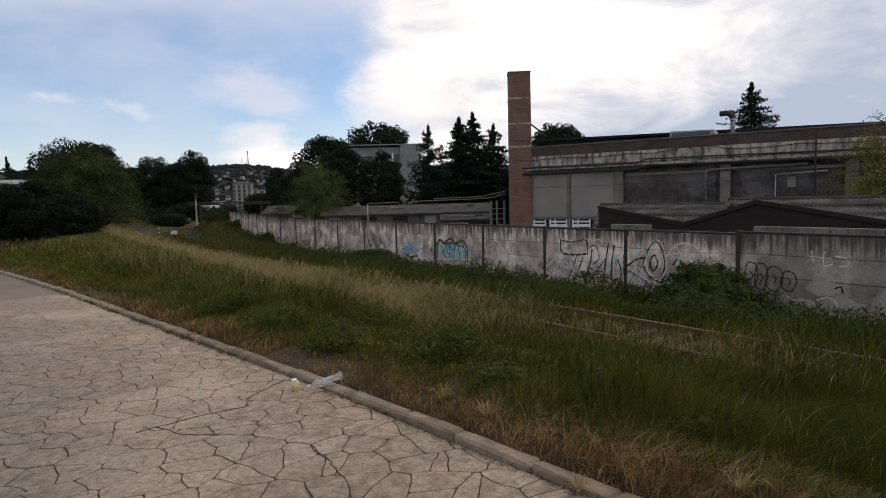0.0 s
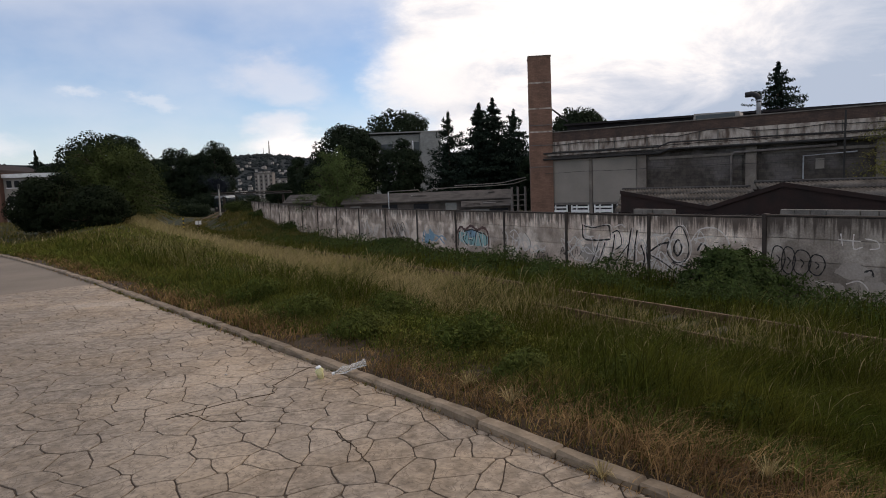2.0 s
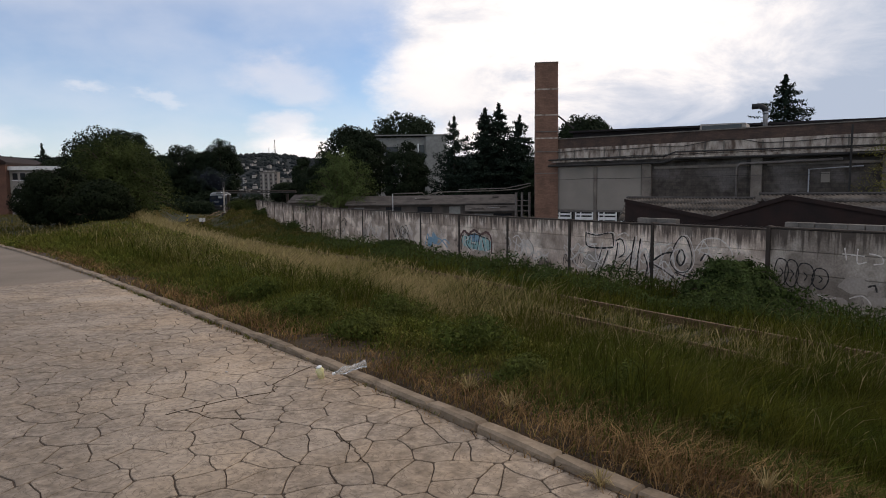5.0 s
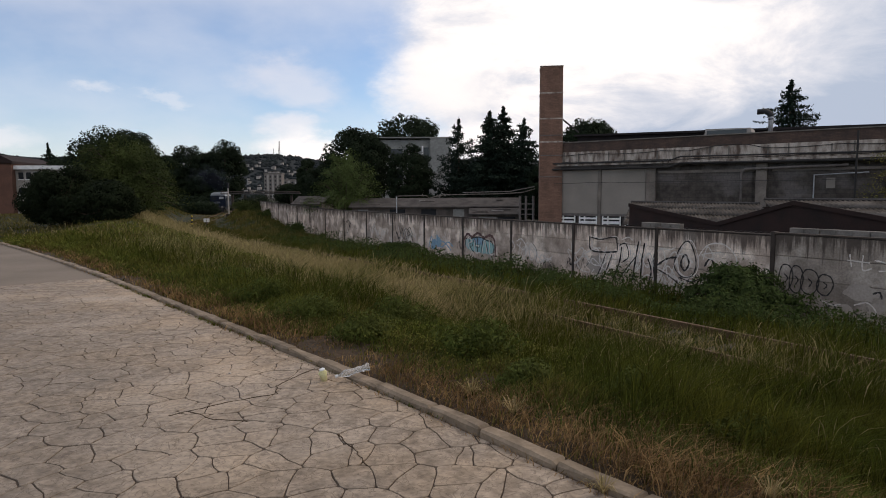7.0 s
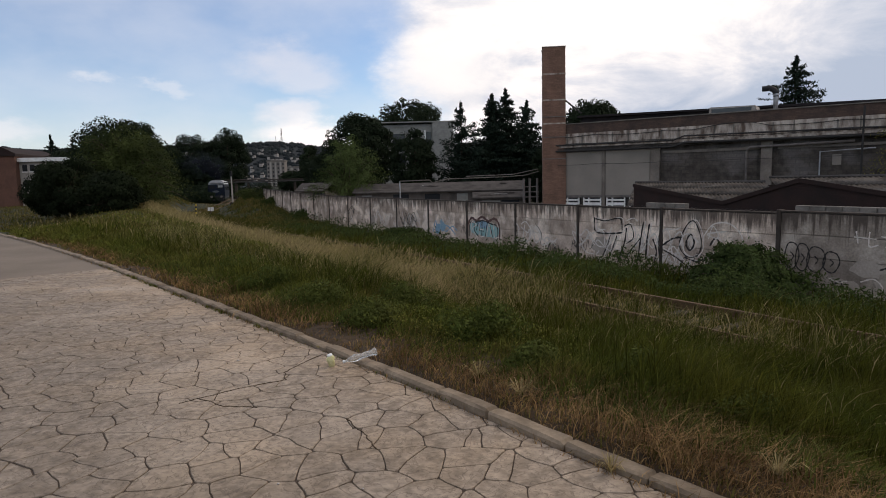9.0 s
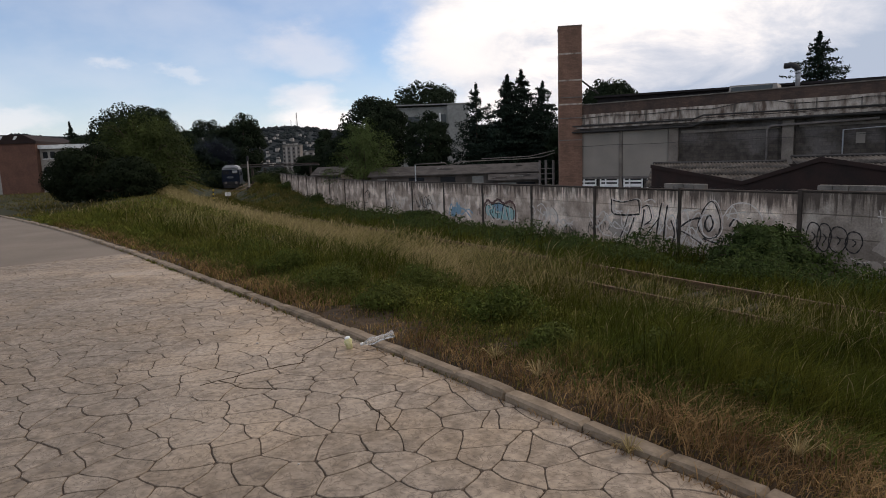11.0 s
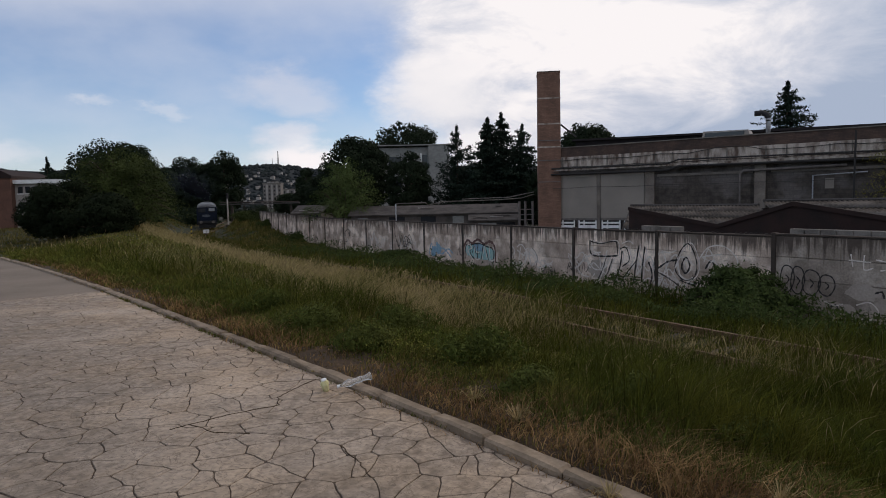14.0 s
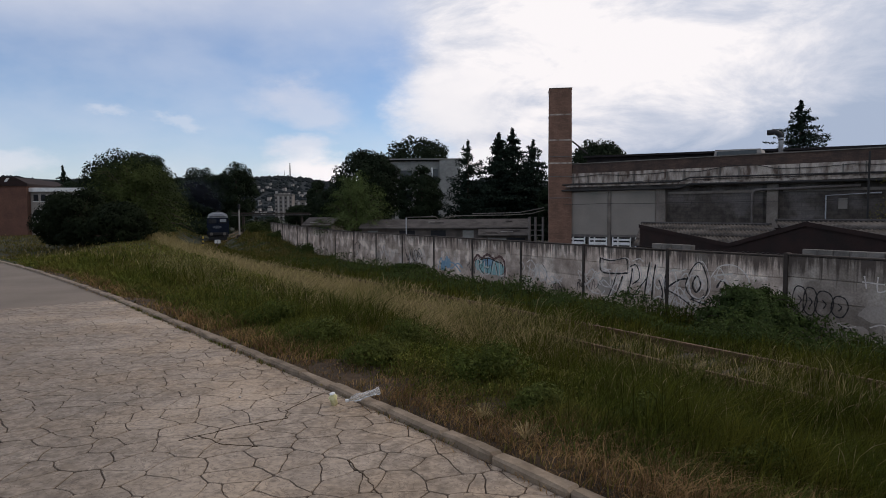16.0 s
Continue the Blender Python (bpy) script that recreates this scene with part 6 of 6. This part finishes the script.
def build_loco():
    c = empty("locomotive", Matrix(), "blue diesel locomotive with pale grey roof, approaching", "locomotive")
    # built with its front at y = 0 looking towards -y, rail top at z = 0
    bm = prism([(-1.5, 1.0), (-1.52, 2.6), (-1.42, 3.35), (1.42, 3.35), (1.52, 2.6), (1.5, 1.0)], 0.35, 16.8)
    bmesh.ops.bevel(bm, geom=[e for e in bm.edges if abs(e.verts[0].co.y - e.verts[1].co.y) < 0.01], offset=0.12, segments=2, affect="EDGES")
    body = part("body", bm, M_BLUE, c, "dull blue body")
    bm = prism([(-1.43, 3.36), (-1.25, 3.85), (-0.7, 4.18), (0.7, 4.18), (1.25, 3.85), (1.43, 3.36)], 0.25, 16.7)
    bmesh.ops.bevel(bm, geom=[e for e in bm.edges if e.verts[0].co.y < 0.3 and e.verts[1].co.y < 0.3], offset=0.25, segments=3, affect="EDGES")
    part("roof", bm, M_LOCOTOP, c, "pale grey rounded roof")
    for x in (-0.72, 0.72):
        w = part("windscreen", box(x - 0.52, x + 0.52, 0.30, 0.36, 2.55, 3.2, 0.02), M_GLASSD, c)
        part("wiper", box(x - 0.02, x + 0.02, 0.275, 0.299, 2.6, 3.05), M_BLACK, w)
    part("plate", box(0.30, 1.16, 0.27, 0.299, 2.78, 3.2), M_LOCOTOP, c, "pale square plate behind the windscreen")
    part("pillar", box(-0.09, 0.09, 0.26, 0.352, 2.4, 3.4, 0.02), M_BLUE, c)
    for x in (-1.1, 1.1):
        part("headlight", tube([(x, 0.36, 1.6), (x, 0.25, 1.6)], 0.10, 12), M_GLASSD, c)
    bm = tube([(0, 0.325, 0), (0, 0.349, 0)], 0.5, 20)
    bmesh.ops.transform(bm, matrix=Matrix.Translation((-0.1, 0, 2.02)) @ Matrix.Diagonal((1.25, 1, 0.42, 1)), verts=bm.verts[:])
    part("emblem", bm, M_EMBLEM, c, "faded pale oval on the nose")
    part("skirt", box(-1.45, 1.45, 0.3, 16.7, 0.62, 0.999, 0.03), M_BLACK, c)
    part("buffer_beam", box(-1.35, 1.35, 0.12, 0.299, 0.85, 1.25, 0.02), M_BLACK, c)
    for x in (-0.88, 0.88):
        part("buffer", tube([(x, 0.12, 1.05), (x, -0.4, 1.05), (x, -0.401, 1.05), (x, -0.46, 1.05)], 0.12, 12), M_BLACK, c)
        part("buffer_head", tube([(x, -0.461, 1.05), (x, -0.51, 1.05)], 0.23, 14), M_PIPE, c)
    part("plough", prism([(-1.2, 0.15), (-1.25, 0.61), (1.25, 0.61), (1.2, 0.15)], 0.05, 0.4), M_BLACK, c)
    part("exhaust", box(-0.3, 0.3, 6.5, 7.4, 4.181, 4.35, 0.04), M_BLACK, c)
    for i in range(5):
        part("side_window", box(1.505, 1.54, 2.8 + i * 2.6, 4.0 + i * 2.6, 2.2, 2.9), M_GLASSD, c)
        part("side_window", box(-1.54, -1.505, 2.8 + i * 2.6, 4.0 + i * 2.6, 2.2, 2.9), M_GLASSD, c)
    wheels = []
    for k in (2.4, 4.2, 6.0, 11.0, 12.8, 14.6):
        bm = tube([(-0.80, 0, 0), (-0.70, 0, 0)], 0.5, 18)
        add_tube(bm, [(0.70, 0, 0), (0.80, 0, 0)], 0.5, 18)
        add_tube(bm, [(-0.72, 0, 0), (0.72, 0, 0)], 0.08, 8)
        w = part("wheelset", bm, M_PIPE, c)
        w.matrix_local = pose(0, k, 0.5)
        wheels.append((w, k))
    return c, wheels


LOCO, WHEELS = build_loco()


def build_smoke():
    """Thin shreds of smoke, dense over the exhaust, spreading and drifting back and to the west."""
    rng = np.random.default_rng(3)
    s = empty("exhaust_smoke", Matrix(), "thin bluish exhaust smoke rising over the locomotive", "smoke")
    for k in range(6):
        n = 130
        f = (k + rng.random(n)) / 6
        c = np.stack([-2.6 * f ** 1.3 + rng.normal(size=n) * (0.25 + 1.7 * f), 3.0 * f + rng.normal(size=n) * (0.3 + 1.2 * f), 3.6 * f ** 0.8 + rng.normal(size=n) * (0.15 + 0.8 * f)], 1)
        nn = rng.normal(size=(n, 3))
        v, q = leaf_arrays(c, nn / np.linalg.norm(nn, axis=1, keepdims=True), 0.38 + 0.42 * f[:, None], rng, 0.9)
        o = new("puff", array_mesh("puff", v, q, M_SMOKE))
        o.parent = s
    return s


SMOKE = build_smoke()

# ---- kerb stones and flags ----


def build_kerb():
    k = empty("kerb", Matrix(), "low worn concrete kerb along the flagged road", "kerb", kind="structure")
    rng = random.Random(6)
    metas = []
    for v in range(6):
        bm = box(0.0005, 0.5495, 0.0, 0.115, -0.12, 0.046 + 0.003 * v, 0.018)
        bmesh.ops.bisect_plane(bm, geom=bm.verts[:] + bm.edges[:] + bm.faces[:], plane_co=(0.18, 0, 0), plane_no=(1, 0, 0.1))
        bmesh.ops.bisect_plane(bm, geom=bm.verts[:] + bm.edges[:] + bm.faces[:], plane_co=(0.38, 0, 0), plane_no=(1, 0, -0.15))
        for p in bm.verts:
            p.co += Vector((rng.uniform(-0.003, 0.003), rng.uniform(-0.007, 0.007), rng.uniform(-0.009, 0.004) if p.co.z > 0 else 0))
        metas.append(to_mesh("kerbstone", bm, M_KERB))
    a = -3.0
    while a < 55:
        ln = rng.uniform(0.42, 0.74)
        x, y = kerb_point(a, KERB_D)
        x2, y2 = kerb_point(a + ln, KERB_D)
        o = new("kerbstone", metas[rng.randrange(6)])
        o.parent = k
        # x runs along the kerb, y away from the road
        d = math.hypot(x2 - x, y2 - y)
        tx, ty = (x2 - x) / d, (y2 - y) / d
        o.matrix_world = Matrix(((tx, ty, 0, x), (ty, -tx, 0, y), (0, 0, 1, rng.uniform(-0.007, 0.004)), (0, 0, 0, 1))) @ pose(0, 0, 0, rng.uniform(-1.6, 1.6), rng.uniform(-0.4, 0.4), rng.uniform(-0.6, 0.6)) @ Matrix.Diagonal((ln / 0.55, 1, 1, 1))
        a += ln


build_kerb()


def clip_poly(poly, px, py, nx, ny):
    """The part of a polygon on the side of a line away from its normal."""
    out = []
    k = len(poly)
    for i in range(k):
        a, b = poly[i], poly[(i + 1) % k]
        da, db = (a[0] - px) * nx + (a[1] - py) * ny, (b[0] - px) * nx + (b[1] - py) * ny
        if da <= 0:
            out.append(a)
        if da * db < 0:
            t = da / (da - db)
            out.append((a[0] + (b[0] - a[0]) * t, a[1] + (b[1] - a[1]) * t))
    return out


def build_flags():
    road = empty("pavement", Matrix(), "flagged road of irregular beige concrete slabs with dark cracks", "pavement", kind="structure")
    rng = random.Random(12)
    A0, A1, Q0, Q1, step = -3.2, 13.4, -10.4, KERB_D, 0.256
    na, nq = int((A1 - A0) / step), int((Q1 - Q0) / step)
    seeds = {}
    for i in range(-1, na + 2):
        for j in range(-1, nq + 2):
            seeds[i, j] = (A0 + (i + 0.5 + rng.uniform(-0.46, 0.46)) * step, Q0 + (j + 0.5 + 0.5 * (i % 2) + rng.uniform(-0.44, 0.44)) * step)
    cells = []
    for (i, j), (a, q) in seeds.items():
        poly = [(a - 1, q - 1), (a + 1, q - 1), (a + 1, q + 1), (a - 1, q + 1)]
        for di in range(-2, 3):
            for dj in range(-2, 3):
                o = seeds.get((i + di, j + dj))
                if o is None or (di == 0 and dj == 0):
                    continue
                nx, ny = o[0] - a, o[1] - q
                n = math.hypot(nx, ny)
                g = 0.0030 + 0.0024 * ((i * 7 + j * 13 + (di + dj) ** 2 * 5) % 5) / 4
                poly = clip_poly(poly, (a + o[0]) / 2 - nx / n * g, (q + o[1]) / 2 - ny / n * g, nx / n, ny / n)
                if len(poly) < 3:
                    break
        for px, py, nx, ny in ((A0, 0, -1, 0), (A1, 0, 1, 0), (0, Q0, 0, -1), (0, Q1 - 0.012, 0, 1)):
            if len(poly) >= 3:
                poly = clip_poly(poly, px, py, nx, ny)
        poly = [p for i2, p in enumerate(poly) if math.hypot(p[0] - poly[i2 - 1][0], p[1] - poly[i2 - 1][1]) > 0.006]
        if len(poly) >= 3:
            cells.append((poly, a, q))

    def slab(poly, a, q, lift):
        """Top, bevelled rim and sides of a slab, with softened corners."""
        soft = []
        k = len(poly)
        for i in range(k):
            p, c, n = poly[i - 1], poly[i], poly[(i + 1) % k]
            for o in (p, n):
                d = math.hypot(o[0] - c[0], o[1] - c[1]) or 1
                t = min(0.25, 0.012 / d)
                soft.append((c[0] + (o[0] - c[0]) * t, c[1] + (o[1] - c[1]) * t))
        m = len(soft)
        ca, cq = sum(p[0] for p in soft) / m, sum(p[1] for p in soft) / m
        vs = []
        fine = []
        for i in range(m):
            p, n = soft[i], soft[(i + 1) % m]
            fine.append(p)
            if math.hypot(n[0] - p[0], n[1] - p[1]) > 0.09:
                fine += [(p[0] + (n[0] - p[0]) * t, p[1] + (n[1] - p[1]) * t) for t in (0.33, 0.67)]
        soft, m = fine, len(fine)
        for f, z in ((0.985, lift), (1.0, lift - 0.003), (1.0, -0.03)):
            for p in soft:
                pa, pq = ca + (p[0] - ca) * f, cq + (p[1] - cq) * f
                # the joints wander
                edge = min(1.0, max(0.0, (Q1 - pq) * 8))
                wa = 0.014 * math.sin(pq * 17 + pa * 6) + 0.020 * math.sin(pq * 7.3 + 1.1 * pa)
                wq = (0.014 * math.sin(pa * 19 - pq * 5) + 0.020 * math.sin(pa * 6.1 + 2.0 * pq)) * edge
                x, y = kerb_point(pa + wa, pq + wq)
                vs.append((x, y, z))
        # x, y mapped from along and across the kerb turn the outline round
        fs = [tuple(range(m))[::-1]]
        for r in range(2):
            for i in range(m):
                b = (i + 1) % m
                fs.append((r * m + i, r * m + b, (r + 1) * m + b, (r + 1) * m + i))
        return vs, fs
    near = sorted(cells, key=lambda c: (c[1] - 4.6) ** 2 + (c[2] - 1.0) ** 2)
    rest_v, rest_f = [], []
    for i, (poly, a, q) in enumerate(near):
        vs, fs = slab(poly, a, q, rng.uniform(-0.0012, 0.0012))
        if i < 300:
            me = bpy.data.meshes.new("slab")
            me.from_pydata(vs, [], fs)
            me.update()
            me.materials.append(M_PAVE)
            o = new("slab", me)
            o.parent = road
        else:
            b = len(rest_v)
            rest_v += vs
            rest_f += [tuple(b + v for v in f) for f in fs]
    me = bpy.data.meshes.new("slabs")
    me.from_pydata(rest_v, [], rest_f)
    me.update()
    me.materials.append(M_PAVE2)
    o = tagged(new("slabs", me), kind="stuff")
    o.parent = road
    for way in (((-1.47, 5.53), (-1.59, 5.23), (-1.66, 5.0), (-1.59, 4.81), (-1.92, 4.59), (-2.12, 4.39), (-2.23, 4.29)), ((-2.12, 4.39), (-1.87, 4.23), (-1.61, 4.2)), ((-0.92, 3.99), (-0.8, 3.8), (-0.74, 3.71), (-0.64, 3.51))):
        bm = bmesh.new()
        L, R = [], []
        line = []
        for p, n in zip(way, way[1:]):
            for t in range(6):
                line.append((p[0] + (n[0] - p[0]) * t / 6 + rng.uniform(-0.008, 0.008), p[1] + (n[1] - p[1]) * t / 6 + rng.uniform(-0.008, 0.008)))
        line.append(way[-1])
        for i, p in enumerate(line):
            q, o = line[min(i + 1, len(line) - 1)], line[max(i - 1, 0)]
            d = math.hypot(q[0] - o[0], q[1] - o[1])
            w = rng.uniform(0.002, 0.0055)
            for side, sign in ((L, 1), (R, -1)):
                side.append([bm.verts.new((p[0] - sign * w * (q[1] - o[1]) / d, p[1] + sign * w * (q[0] - o[0]) / d, z)) for z in (0.003, -0.01)])
        for i in range(len(line) - 1):
            bm.faces.new((R[i][0], R[i + 1][0], L[i + 1][0], L[i][0]))
            bm.faces.new((L[i][0], L[i + 1][0], L[i + 1][1], L[i][1]))
            bm.faces.new((R[i][1], R[i + 1][1], R[i + 1][0], R[i][0]))
        part("crack", bm, M_EARTH, road, "dirt-filled crack")
    bm = bmesh.new()
    c = [kerb_point(*p) for p in ((A0 - 6, Q0), (A1, Q0), (A1, Q1), (A0 - 6, Q1))]
    v = [bm.verts.new((x, y, -0.0065)) for x, y in c]
    f = bm.faces.new(v)
    if f.calc_area() and f.normal.z < 0:
        f.normal_flip()
    part("joint_bed", bm, M_JOINT, road, "dark dirt in the joints")


build_flags()


def motions():
    # the locomotive comes round the curve towards the road
    way = [(0.0, -60.4, 158.0), (3.6, -56.9, 141.0), (7.0, -52.2, 126.0), (8.6, -49.9, 118.5), (11.0, -46.3, 108.5), (13.0, -43.0, 99.8), (14.5, -40.4, 93.6), (16.0, -37.9, 87.6)]
    rows, puffs = [], []
    for i, (t, x, y) in enumerate(way):
        a, b = way[max(i - 1, 0)], way[min(i + 1, len(way) - 1)]
        head = math.degrees(math.atan2(-(a[1] - b[1]), a[2] - b[2]))
        z = -2.08 if y < 120 else -2.08 - (y - 120) * 0.012
        m = pose(x, y, z, 0, 0, head)
        rows.append((t, m))
        p = m @ Vector((0, 6.9, 4.4))
        puffs.append((t, pose(p.x, p.y, p.z, 0, 0, 10 * i)))
    walk(LOCO, rows)
    walk(SMOKE, puffs)
    for w, k in WHEELS:
        turns = []
        for j in range(241):
            t = j / 15
            turns.append((t, pose(0, k, 0.5, -33.0 * j % 360, 0, 0)))
        walk(w, turns)


motions()
